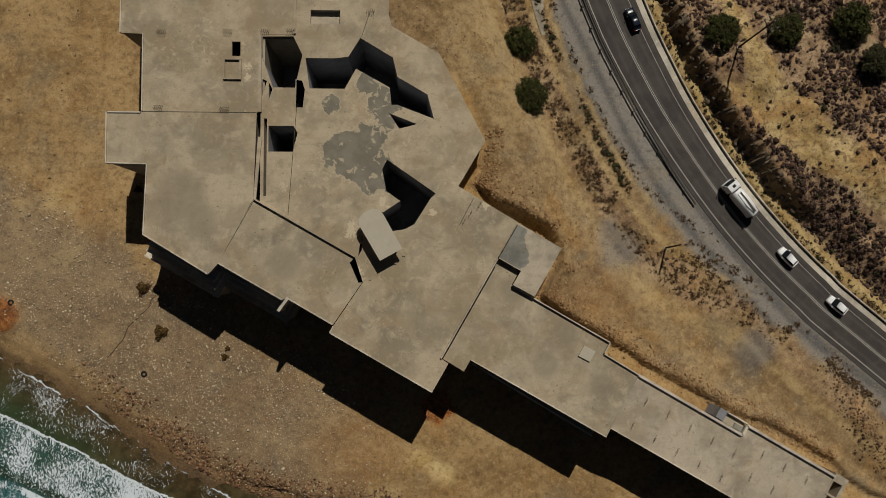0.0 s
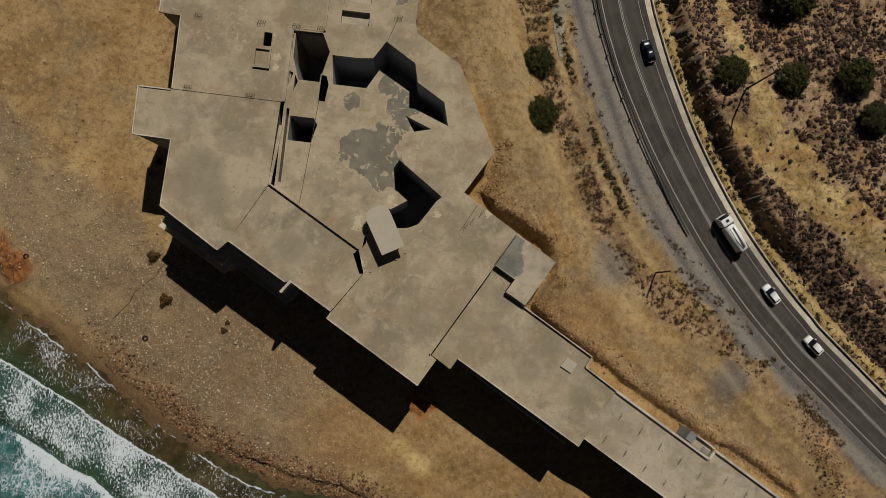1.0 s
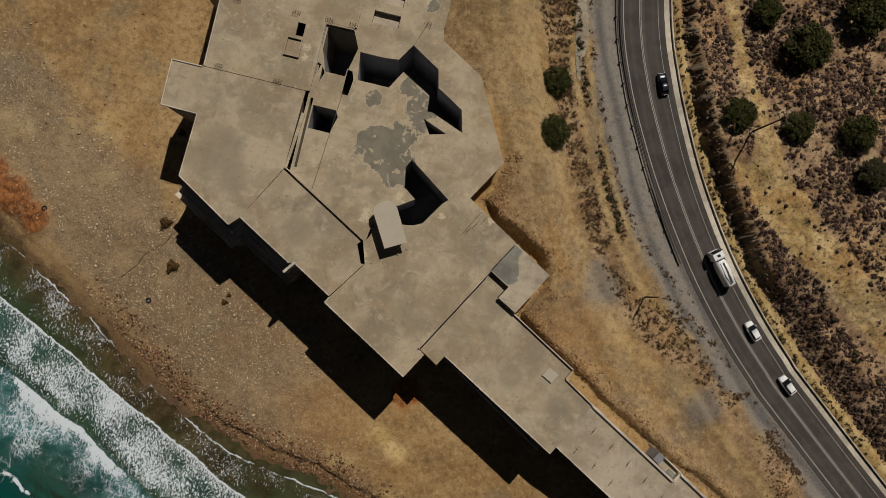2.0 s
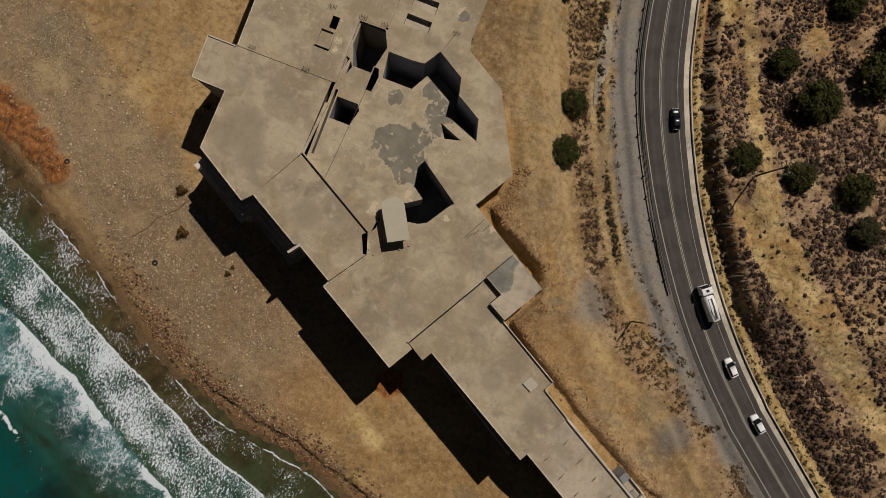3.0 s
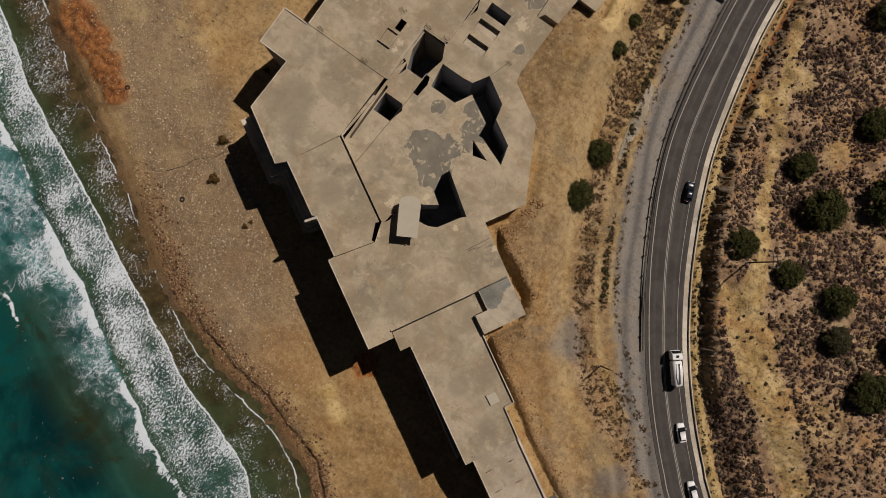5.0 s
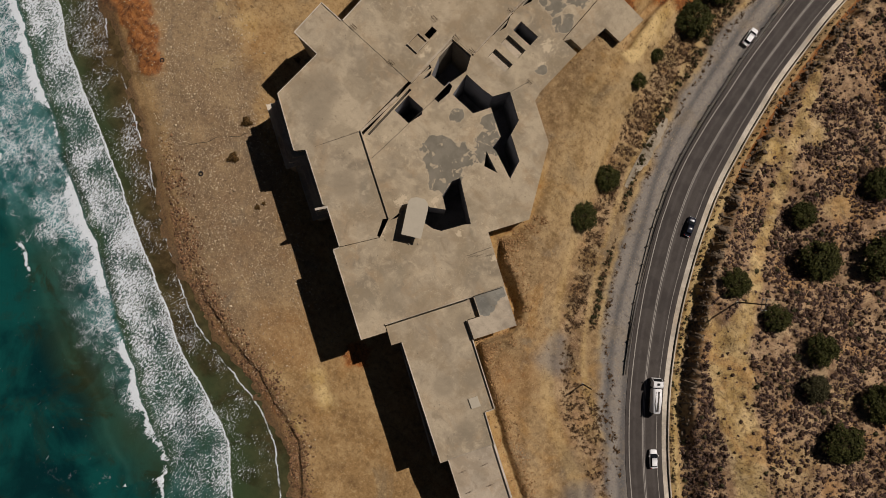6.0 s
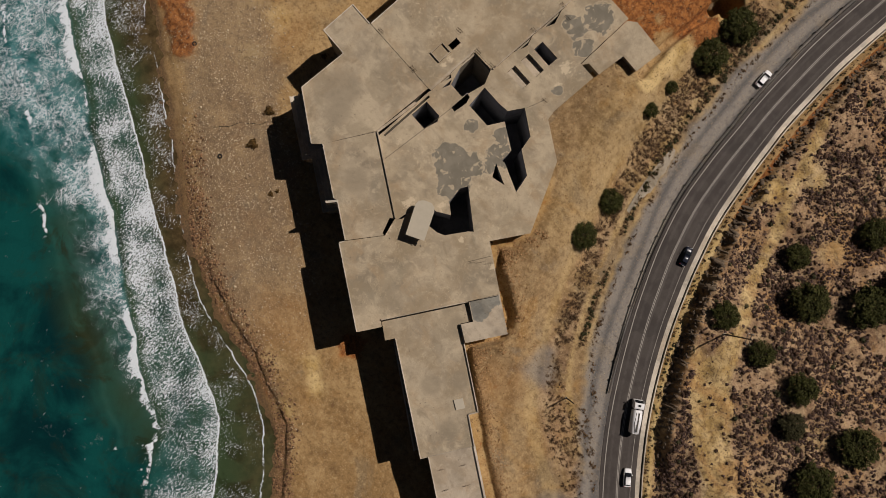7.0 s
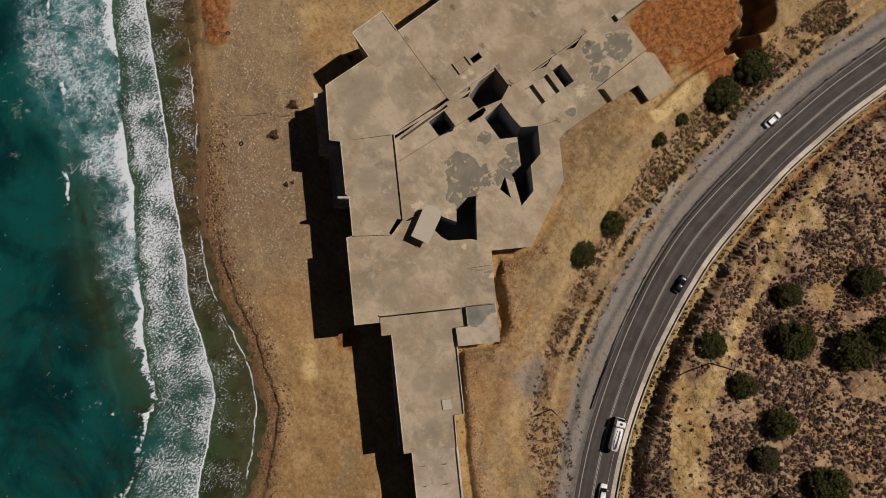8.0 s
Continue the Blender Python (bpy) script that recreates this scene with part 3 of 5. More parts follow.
def land(x, y):
    """Heights and the covers of the ground at x, y."""
    x, y = np.asarray(x, float).ravel(), np.asarray(y, float).ravel()
    d, run = beside(x, y, KERB_LINE)
    ds, _ = beside(x, y, SHORE)
    db, _ = beside(x, y, LAND_EDGE)
    n1, n2, n3 = fbm(x, y, 14, 1), fbm(x, y, 4, 2), fbm(x, y, 1.6, 3, 3)
    # beach: swash slope, a low worn bank, flat above it
    worn = ease((x + 42) / 14) * ease((40 - x) / 20)
    off = ds + (n1 - 0.5) * 3.0 + (n2 - 0.5) * 1.6
    beach = SEA_Z + np.where(off > 0, np.minimum(off * 0.13, 1.5), off * 0.09) + worn * 0.7 * ease((off - 3.2) / 0.5) * ease((14 - off) / 8)
    beach = beach + 0.9 * ease((x - 32) / 6) * ease((ds - 8) / 8)
    beach = beach + (n2 - 0.5) * 0.30 + (n3 - 0.5) * 0.22 + (n1 - 0.5) * 0.4 * ease((ds - 4) / 6)
    red = outcrop(x, y)
    beach = beach + red * (0.75 + (n3 - 0.5) * 1.1 + (n2 - 0.5) * 1.0)
    # land side: a strip dug out along the walls, then a bank
    depth = 0.25 + 2.3 * ease((x - 9) / 5) * ease((33 - x) / 5) * ease((21 - y) / 5) + 0.65 * ease((x - 26) / 6)
    bank = db - 3.4 - (n1 - 0.5) * 1.6 - (n2 - 0.5) * 1.2
    upper = 8.0 + (n1 - 0.5) * 0.6 + (n2 - 0.5) * 0.25 + (n3 - 0.5) * 0.42 - depth * (1 - ease(bank / 0.55)) + 0.45 * ease(bank / 1.3) * ease((3.2 - bank) / 2.2) * (depth > 0.6)
    upper = upper + 4.2 * ease((-21 - d) / 10) * (0.35 + 0.65 * ease((32 - x) / 12))
    upper = upper + 1.9 * np.exp(-((x - 1)**2 + (y - 58)**2) / 90)
    spread = 1.3 + np.maximum(0, x - 73) * 0.5 + np.maximum(0, y - 78) * 0.5
    z = beach + (upper - beach) * ease((db + spread) / spread)
    gully, far = beside(x, y, GULLY)
    z = z - (3.4 - 1.5 * ease((far - 8) / 12)) * ease((1.5 - np.abs(gully) + (n2 - 0.5) * 1.2) / 0.8) * (db > 0.3)
    z = z - 8.5 * ravine(x, y, n2)
    # road bed, gravel shoulder, berm, rock cut and hillside
    inland = ease((d + 25) / 9)
    z = z + (ROAD_Z + (n2 - 0.5) * 0.10 * (d < -9) - z) * inland
    z = z - 0.10 * ease((d + 9.5) / 1.0) * ease((2.2 - d) / 0.6)
    z = z + 0.9 * np.exp(-((x - 81) + (y + 28) * 0.55) ** 2 / 6 - (y + 28) ** 2 / 70) * (0.6 + n2)
    cut = d - 3.5 - (n2 - 0.5) * 1.4 - (n1 - 0.5) * 1.6
    berm = 0.45 * ease((d - 1.5) / 1.2) * ease((4.6 - d) / 1.2)
    low = ease((17 - y) / 12)
    hill = (4.0 - 1.9 * ease((y - 42) / 16) - 1.6 * low) * ease(cut / (2.2 + 3.5 * low)) + 0.10 * np.maximum(0, d - 7) + ((n1 - 0.5) * 2.2 + (n2 - 0.5) * 1.4 + (n3 - 0.5) * 0.8) * ease((d - 4) / 5)
    ridge = (rough(run * 1.0, d * 0.10, 0.95, 5) - 0.5) * 1.1 * (1 - low) * ease(cut / 0.6) * ease((4.2 - cut) / 1.2)
    z = z + np.where(d > 1.2, berm + hill + ridge, 0)
    return z, d, ds, db, run, off


# ---- ground, sea and road ----
def axis(low, high, step):
    inner = np.arange(low, high + step / 2, step)
    far = np.array([6, 16, 36, 80, 180, 420, 1000, 2400.0])
    return np.concatenate([low - far[::-1], inner, high + far])


def sheet(name, xs, ys, height, material):
    gx, gy = np.meshgrid(xs, ys)
    n, m = len(xs), len(ys)
    k = (np.arange(m - 1)[:, None] * n + np.arange(n - 1)).ravel()
    me = bpy.data.meshes.new(name)
    me.from_pydata(np.stack([gx.ravel(), gy.ravel(), height], -1).tolist(), [], np.stack([k, k + 1, k + n + 1, k + n], -1).tolist())
    me.polygons.foreach_set("use_smooth", [True] * len(me.polygons))
    me.materials.append(material)
    me.update()
    return me


def cover(me, name, r, g, b):
    layer = me.attributes.new(name, "FLOAT_COLOR", "POINT")
    layer.data.foreach_set("color", np.stack([r, g, b, np.ones_like(r)], -1).clip(0, 1).astype(np.float32).ravel())


xs, ys = axis(-122, 112, 0.5), axis(-90, 124, 0.5)
gx, gy = (q.ravel() for q in np.meshgrid(xs, ys))
z, d, ds, db, run, off = land(gx, gy)
ground_mesh = sheet("ground", xs, ys, z, GROUND)
n1, n2 = fbm(gx, gy, 9, 11), fbm(gx, gy, 3, 12)
ragged = (n1 - 0.5) * 1.1 + (n2 - 0.5) * 0.7


def spot(x, y, r):
    return ease(1.25 - np.hypot(gx - x, gy - y) / r + ragged)


on_land = ease((db + 0.5) / 1.0)
bend = 7.5 * ease((gx - 38) / 26)
grey = np.maximum(ease((d + 16.5 - bend * 0.45 + ragged * 4) / 2.5) * ease((1.6 - d) / 0.4), 0)
grey = np.maximum(grey, 0.75 * np.maximum(spot(37, 4.5, 4.0), np.maximum(spot(35, 7, 3.0), spot(62, -15, 4))))
pebbly = (1 - on_land) * ease((ds - 3) / 4) * ease((4 - gx) / 30) * ease((30 - ds + ragged * 8) / 6)
grey = np.maximum(grey, 0.36 * pebbly)
orange = np.maximum.reduce([outcrop(gx, gy), 0.35 * spot(-62, 13, 6), spot(-6, 84, 15), spot(-11, 75, 10), spot(-5, 72, 5), 0.8 * spot(4, -26, 5),
                            0.5 * on_land * ease((3.6 - db) / 1.2) * ease((gx - 5) / 3), 0.45 * spot(33, -6, 6), 0.4 * spot(-12, -33, 10)])
orange = np.maximum(orange, 0.8 * ease((d - 2.6) / 0.8) * ease((5.0 - d) / 1.0) * ease((gy - 52) / 12))
orange = np.maximum(orange, (0.25 + 0.5 * n2) * ease((3.6 - off) / 1.0) * ease((off - 0.6) / 1.0) * ease((gx + 40) / 20))
wet_and_shade = np.maximum(ease((2.6 - off) / 2.0), 0.5 * ease((off - 2.5) / 0.5) * ease((4.2 - off) / 0.8))
wet_and_shade = np.maximum(wet_and_shade, 0.75 * ease((5.6 - off) / 2.5) * (0.35 + n2) * ease((gx + 85) / 25) * ease((off - 0.5) / 1))
# hollow floor: dark soil and painted shade together
wet_and_shade = np.maximum(wet_and_shade, 0.9 * ravine(gx, gy, n2))
# cutting face: dark rock, with its shade put into the colour
wet_and_shade = np.maximum(wet_and_shade, 0.55 * ease((gy - 8) / 8) * ease((d - 3.4) / 0.5) * ease((5.4 - d) / 0.6) * (0.4 + n2))
dt, _ = beside(gx, gy, TRACK)
pale = np.maximum.reduce([ease((d - 1.6) / 0.7) * ease((3.9 - d + ragged) / 0.8) * ease((62 - gy) / 12), spot(6.1, -38.0, 3.4), spot(2.0, -35.8, 3.0), spot(4.0, -37.0, 3.0), spot(4.7, -48.0, 3.0), 0.4 * spot(-5, -43, 4), 0.6 * spot(21, 55, 2.5),
                          0.85 * ease((track_width(gy) + 0.3 + ragged * 2.2 - np.abs(dt)) / 1.0), 0.8 * spot(56, 31.5, 3.2), spot(41, 70, 4.0), 0.8 * spot(44, 78, 3.5), 0.5 * spot(88, 20, 7), 0.5 * spot(86, 39, 4), 0.8 * spot(59.5, 69, 3.5), spot(5, 72, 4) * 0.6, 0.75 * spot(-84.3, 9.2, 4.6), 0.5 * spot(-73.6, 11.9, 2.2), 0.6 * spot(-65.7, 13.3, 3.6), 0.5 * spot(-64.3, 2, 3.6)])
gl, gfar = beside(gx, gy, GULLY)
pale = np.maximum(pale, 0.95 * ease((1.9 + ragged - np.abs(gl - 2.7)) / 0.8) * ease((gy - 60) / 3) * ease((92 - gy) / 3))
pale = np.maximum(pale, 0.18 * on_land * ease((d + 40) / 8) * ease((-18 - d) / 4) * ease((gy - 18) / 12))
pale = np.maximum(pale, 0.55 * on_land * ease((3.4 - db) / 1.0) * ease((gx - 5) / 3))
for d0, d1 in ((-19.4, -17.9), (-16.3, -14.6), (-27, -24.2)):
    pale = np.maximum(pale, (0.6 if d0 > -20 else 0.28) * ease((d - bend - d0 + ragged) / 0.6) * ease((d1 - d + bend + ragged) / 0.6) * (db > 4))
hill = ease((d - 3.5) / 3)
hill = np.maximum(hill, 0.65 * ease((d - bend + 25) / 2) * ease((-17.5 - d + bend) / 2) * ease((n2 - 0.35) / 0.2) * (db > 3))
lanes = np.interp(d + 0.5 * np.sin(run / 17) + 0.35 * np.sin(run / 6.3), np.arange(-45, 6, 1.25), np.random.default_rng(5).uniform(0, 1, len(np.arange(-45, 6, 1.25))))
ruts = ease((0.75 * lanes + 0.25 * fbm(gx, gy, 5, 15, 3) - 0.35) / 0.4) * ease((d + 42) / 10)
scar, _ = beside(gx, gy, SCAR)
dark = ease((1.3 - np.abs(scar) + ragged) / 0.9) * ease((n1 - 0.36) / 0.12)
# strip below the worn bank, painted dark like the shadow the bank casts
dark = np.maximum(dark, 0.3 * ease((off - 2.6) / 0.6) * ease((4.6 - off + ragged * 2) / 0.9) * ease((gx + 45) / 15))
cover(ground_mesh, "ruts", ruts, on_land * ease((-8 - d) / 4), dark)
cover(ground_mesh, "zone", grey * (1 - 0.9 * orange), orange, wet_and_shade)
cover(ground_mesh, "cover", pale, hill, np.maximum(pebbly * (1 - orange), 0.35 * hill))
tagged(new("ground", ground_mesh), "ochre sand beach, dusty track and scrubby hillside", "ground", kind="structure")

xs, ys = axis(-130, 40, 0.4), axis(-126, 2, 0.4)
gx, gy = (q.ravel() for q in np.meshgrid(xs, ys))
ds, run = beside(gx, gy, SHORE)
s = -ds
m1, m2 = fbm(run, s * 0.6, 16, 21), fbm(gx, gy, 5, 22)
swash = np.interp(run, (370, 405, 418, 430, 442, 452, 466, 481, 497, 520), (11, 10.5, 9.3, 7.6, 5.8, 5.6, 8.0, 10.5, 12.5, 12.5)) + (m1 - 0.5) * 1.6 + (m2 - 0.5) * 0.8
breaker = np.interp(run, (370, 395, 412, 424, 435, 447, 459, 467, 490, 520), (20, 19.2, 20.2, 18.2, 16.5, 16.0, 18.5, 22.0, 27, 30)) + (m1 - 0.5) * 2.5 + (m2 - 0.5) * 1.4
outer = 31.0 + (m1 - 0.5) * 8 + (fbm(run, s * 0.2, 22, 24, 2) - 0.5) * 14


def crest(at, width, back):
    """A sharp front towards the shore with a tail out to sea."""
    q = s - at
    return np.where(q < 0, ease(1 + q / width), ease(1 - q / back))


reach = np.interp(run, (380, 396, 414, 426, 438, 460, 480), (47, 46, 42, 34, 28, 27, 26))
gaps = ease((fbm(run, s * 0.1, 13, 25, 2) - 0.36) / 0.16)
edge = 0.2 + np.interp(run, (370, 400, 430, 445, 470, 500), (1.0, 1.4, 0.6, 0.3, 0.9, 1.3)) + (m1 - 0.5) * 1.6 + (m2 - 0.5) * 1.0
foam = (0.15 + 0.9 * (m2 - 0.5)) * ease((s - edge) / 0.8) * ease((swash - s) / 3 + 0.5)
foam = np.maximum(foam, (0.44 + 0.95 * (m2 - 0.5) + 0.45 * (m1 - 0.5) + 0.26 * ease(1 - (s - swash) / 5)) * ease((s - swash + 0.2) / 0.5) * ease((breaker + 1.5 - s) / 5))
foam = np.maximum(foam, (0.52 + 1.0 * (m2 - 0.5)) * ease((s - breaker) / 1.0) * ease((reach + 14 * (m1 - 0.5) - s) / 10))
foam = np.maximum(foam, 0.30 * ease((fbm(gx, gy, 7, 27) - 0.66) / 0.1) * ease((52 - s) / 10) * ease((s - 20) / 8))
foam = foam * np.interp(run, (440, 455, 475), (1.0, 0.84, 0.76))
finer = ease((s - swash + 0.3) / 0.6) * ease((breaker - s + 1) / 3)
finer = np.maximum(finer, 0.8 * ease((swash - s) / 1.0))
milk = (0.50 + 0.7 * m2) * ease((s - breaker + 1) / 2) * ease((reach + 3 - s) / 14) + 0.30 * ease((s - swash) / 1) * ease((breaker - s) / 3)
q = s - breaker
thick = 0.72 * ease((q + 0.4) / 0.6) * ease(1 - q / np.maximum(0.8, 3.4 + 8 * (m2 - 0.5) + 4 * (m1 - 0.5))) * (0.45 + 0.55 * gaps)
q = s - outer
off_shore = ease((fbm(run, s * 0.1, 11, 26, 2) - 0.70) / 0.08)
thick = np.maximum(thick, 0.65 * ease((q + 0.2) / 0.5) * ease(1 - q / 2.0) * off_shore)
front = np.where((s > breaker + 5), s - outer, s - breaker)
swell = 0.22 * crest(breaker, 2.5, 7) + 0.35 * crest(outer, 1.5, 6) + 0.12 * crest(swash, 0.5, 2)
sea_mesh = sheet("sea", xs, ys, SEA_Z + swell + (m2 - 0.5) * 0.12, SEA)
depth = ease((s - 15 - (m1 - 0.5) * 16) / 22)
shallow = ease((13 - s + (m1 - 0.5) * 9) / 11) * (1 - 0.5 * ease((run - 440) / 30))
near = ((gx > -132) & (gx < 42) & (gy > -128) & (gy < 4)).astype(float)   # no surf on the coarse far sheet
cover(sea_mesh, "surf", foam * near, depth, shallow)
cover(sea_mesh, "crests", finer * near, milk * near, thick * near)
cover(sea_mesh, "lines", (0.5 + (s - swash) / 8) * near, (0.5 + front / 8) * near, (0.5 + (s - edge) / 8) * near)
tagged(new("sea", sea_mesh), "teal sea with white breakers and lacy foam near the beach", "water", kind="structure")


def ribbon(name, line, near, far, lift, material, label, category, thick=0.0, grow=(0.0, 0.0)):
    """A strip beside the kerb line, from one offset to the other (negative: seaward); grow: how far each edge moves out in the bend."""
    e = np.gradient(line, axis=0)
    e /= np.hypot(*e.T)[:, None]
    nrm = np.stack([-e[:, 1], e[:, 0]], -1)
    wide = widening(line[:, 1])[:, None]
    a, b = line + nrm * (near - grow[0] * wide), line + nrm * (far - grow[1] * wide)
    k = len(line)
    verts = [(*p, ROAD_Z + lift) for p in a] + [(*p, ROAD_Z + lift) for p in b]
    faces = [(i, i + 1, k + i + 1, k + i) for i in range(k - 1)]
    if thick:
        verts += [(*p, ROAD_Z + lift - thick) for p in a] + [(*p, ROAD_Z + lift - thick) for p in b]
        faces += [(2 * k + i, 2 * k + i + 1, i + 1, i) for i in range(k - 1)] + [(k + i, k + i + 1, 3 * k + i + 1, 3 * k + i) for i in range(k - 1)]
    ob = linked(name, verts, [f[::-1] if near > far else f for f in faces], material)
    across = np.tile(np.repeat([0.0, 1.0], k), 2 if thick else 1)
    cover(ob.data, "lane", across, across, across)
    return tagged(ob, label, category, kind="structure")


ribbon("road", KERB_LINE, -8.0, 0.0, 0.0, ASPHALT, "dark grey two-lane asphalt coast road", "road", 0.3, (1.0, 0.0))
ribbon("road_gutter", KERB_LINE, 0.0, 1.05, 0.06, KERB, "pale concrete gutter along the road", "gutter", 0.3)
ribbon("road_parapet", KERB_LINE, 1.28, 1.5, 0.55, KERB, "low pale concrete parapet along the road", "parapet", 0.8)
for near, width, grow in ((-1.10, 0.10, 0.1), (-3.90, 0.13, 0.75), (-4.18, 0.13, 0.75), (-7.15, 0.19, 1.0)):
    ribbon("road_line", KERB_LINE, near - width / 2, near + width / 2, 0.008, ROAD_WHITE, "worn white painted road line", "road line", 0.0, (grow, grow))


def guardrail():
    """A steel barrier with beams on both faces of its posts; the beams meet at the southern end."""
    e = np.gradient(KERB_LINE, axis=0)
    e /= np.hypot(*e.T)[:, None]
    across = np.stack([-e[:, 1], e[:, 0]], -1)
    keep = (KERB_LINE[:, 1] > 15.6) & (KERB_LINE[:, 1] < 140)
    line, across = KERB_LINE[keep], across[keep]
    step = np.concatenate([[0], np.cumsum(np.hypot(*np.diff(line, axis=0).T))])
    gap = 0.62 * ease((step[-1] - step) / 26.0)[:, None]
    rail = thing("guardrail", "dark weathered steel crash barrier on posts beside the road", "guardrail")
    out = (8.85 + 0.75 * widening(line[:, 1]))[:, None]
    for path in (line - across * out, line - across * (out - 0.12 - gap)):
        k = len(path)
        thick = across * 0.11
        verts = [(x, y, ROAD_Z + z) for z in (0.42, 0.76) for x, y in path] + [(x, y, ROAD_Z + z) for z in (0.42, 0.76) for x, y in path + thick]
        faces = []
        for i in range(k - 1):
            faces += [(i, i + 1, k + i + 1, k + i), (2 * k + i + 1, 2 * k + i, 3 * k + i, 3 * k + i + 1), (k + i, k + i + 1, 3 * k + i + 1, 3 * k + i), (i + 1, i, 2 * k + i, 2 * k + i + 1)]
        part("rail", (verts, faces), GALV, rail)
    path = line - across * (out + 0.17)
    for at in np.arange(0, step[-1], 4.0):
        x, y = np.interp(at, step, path[:, 0]), np.interp(at, step, path[:, 1])
        part("post", block(x - 0.16, x + 0.14, y - 0.10, y + 0.10, ROAD_Z - 0.4, ROAD_Z + 0.82, 0.01), GALV, rail)


guardrail()

# ---- the abandoned building ----
Z_TOP, Z_WEST, Z_WING, Z_ANNEX, Z_ROOMS = 16.5, 16.46, 14.8, 16.0, 13.0
building = thing("abandoned_hotel", "unfinished grey concrete hotel with flat roofs above the beach", "building")


def tu(*pairs):
    return [turned(u, v) for u, v in pairs]


PITS = {
    "north_shaft": [(-25.3, 38.8), (-20.2, 38.9), (-18.7, 35.8), (-19.9, 30.3), (-23.5, 30.3), (-25.3, 35.3)],
    "link_shaft": [(-19.65, 31.6), (-18.75, 31.5), (-18.25, 30.0), (-18.6, 27.0), (-19.7, 27.0)],
    "west_shaft": [(-24.2, 23.9), (-20.1, 23.9), (-19.4, 22.8), (-20.2, 19.6), (-24.2, 19.6)],
    "west_slot": [(-25.25, 31.7), (-25.25, 28.8), (-24.5, 31.4)],
    "west_slot_b": [(-24.2, 31.2), (-24.2, 28.2), (-23.6, 30.0)],
    "west_slot_c": [(-24.95, 25.1), (-24.95, 12.2), (-24.5, 12.2), (-24.45, 25.1)],
    "court": [(-18.2, 35.3), (-13.6, 35.3), (-11.1, 35.6), (-9.1, 38.8), (-3.7, 35.6), (-2.9, 32.3), (2.1, 29.4), (3.2, 25.3), (-2.9, 27.6), (-3.9, 27.6),
              (-4.2, 30.5), (-9.8, 33.6), (-11.7, 30.2), (-17.5, 30.2)],
    "small_shaft": [(-4.3, 26.2), (0.4, 24.4), (-2.6, 23.6)],
    "east_court": [(-4.6, 18.4), (3.5, 12.8), (2.6, 11.9), (-0.1, 7.6), (-1.7, 6.8), (-4.3, 6.4), (-6.2, 9.4), (-5.1, 9.7), (-2.4, 11.5), (-4.8, 13.2), (-5.4, 16.8)],
    "wedge": [(-9.35, 2.3), (-8.75, 3.3), (-8.6, 5.8), (-9.0, 4.8)],
    "north_slot_a": [(-19.75, 44.9), (-18.8, 48.2), (-19.75, 50.7)],
    "north_slot_b": [(-19.7, 52.6), (-18.5, 55.9), (-19.7, 59.1)],
    "skylight_a": [(-17.3, 48.8), (-12.5, 48.8), (-12.5, 51.3), (-17.3, 51.3)],
    "skylight_b": [(-17.3, 45.0), (-12.5, 45.0), (-12.5, 47.4), (-17.3, 47.4)],
    "skylight_c": [(-17.4, 41.1), (-12.5, 41.1), (-12.5, 43.4), (-17.4, 43.4)],
}
CENTRE = [*tu((-6.9, -16.0), (12.6, -16.1), (12.6, -10.6), (11.1, -10.5), (11.0, 8.7), (10.8, 15.6), (-0.7, 15.8), (-0.6, 24.7)),
          (5.9, 33.0), (4.1, 36.3), (-3.9, 40.9), (-4.4, 42.9), (-4.2, 54.3), (-8.3, 54.3), (-8.7, 68.6), (-19.9, 68.6), (-19.9, 39.15), (-25.5, 39.15), (-25.5, 11.0),
          *tu((-9.6, -3.1), (-6.4, -6.0), (-7.1, -15.9))]
NORTH = [(-44.9, 26.1), (-25.55, 26.1), (-25.55, 39.2), (-19.95, 39.2), (-19.95, 68.6), (-18.0, 68.7), (-18.0, 84.0), (-48.2, 84.0), (-48.6, 39.1), (-44.9, 39.0)]
WEST = [(-50.6, 26.05), (-50.6, 17.5), (-44.0, 17.35), (-44.45, 5.75), (-33.85, -0.7), (-32.2, 1.1), (-26.6, 11.75), (-26.15, 26.05)]
SOUTHWEST = [*tu((-28.85, -3.2), (-28.5, -15.2), (-16.5, -15.2), (-15.9, -14.5), (-7.15, -14.6), (-6.5, -6.05), (-7.0, -6.45), (-9.9, -4.3), (-9.65, -3.2))]
WING = tu((11.15, -10.5), (15.7, -10.6), (15.7, -8.4), (42.2, -8.3), (41.8, 3.75), (34.95, 3.9), (34.9, 6.05), (15.45, 6.05), (15.45, 8.75), (11.05, 8.7))
ANNEX = tu((15.5, 6.1), (19.65, 6.2), (19.6, 15.55), (10.85, 15.6), (11.05, 8.75), (15.5, 8.8))
ROOMS = tu((41.5, -6.7), (68.8, -6.7), (69.0, -5.5), (82.5, -5.3), (81.0, 5.65), (63.3, 5.7), (63.2, 3.8), (41.5, 3.8))
NORTHEAST = [(-8.25, 54.35), (-7.2, 56.1), (-4.0, 56.1), (-3.4, 62.8), (0.9, 62.7), (1.4, 69.6), (-7.0, 70.1), (-8.65, 68.55)]


def section(name, outline, z, material, holes=(), base=-1.5, edge=0.45):
    """A flat roof slab with the walls that carry it."""
    part("roof_slab", prism(outline, z - edge, z, holes), material, building, name)
    part("wall", prism(inset(outline, 0.22), base, z - edge, [inset(outline, 0.55)]), WALL, building)


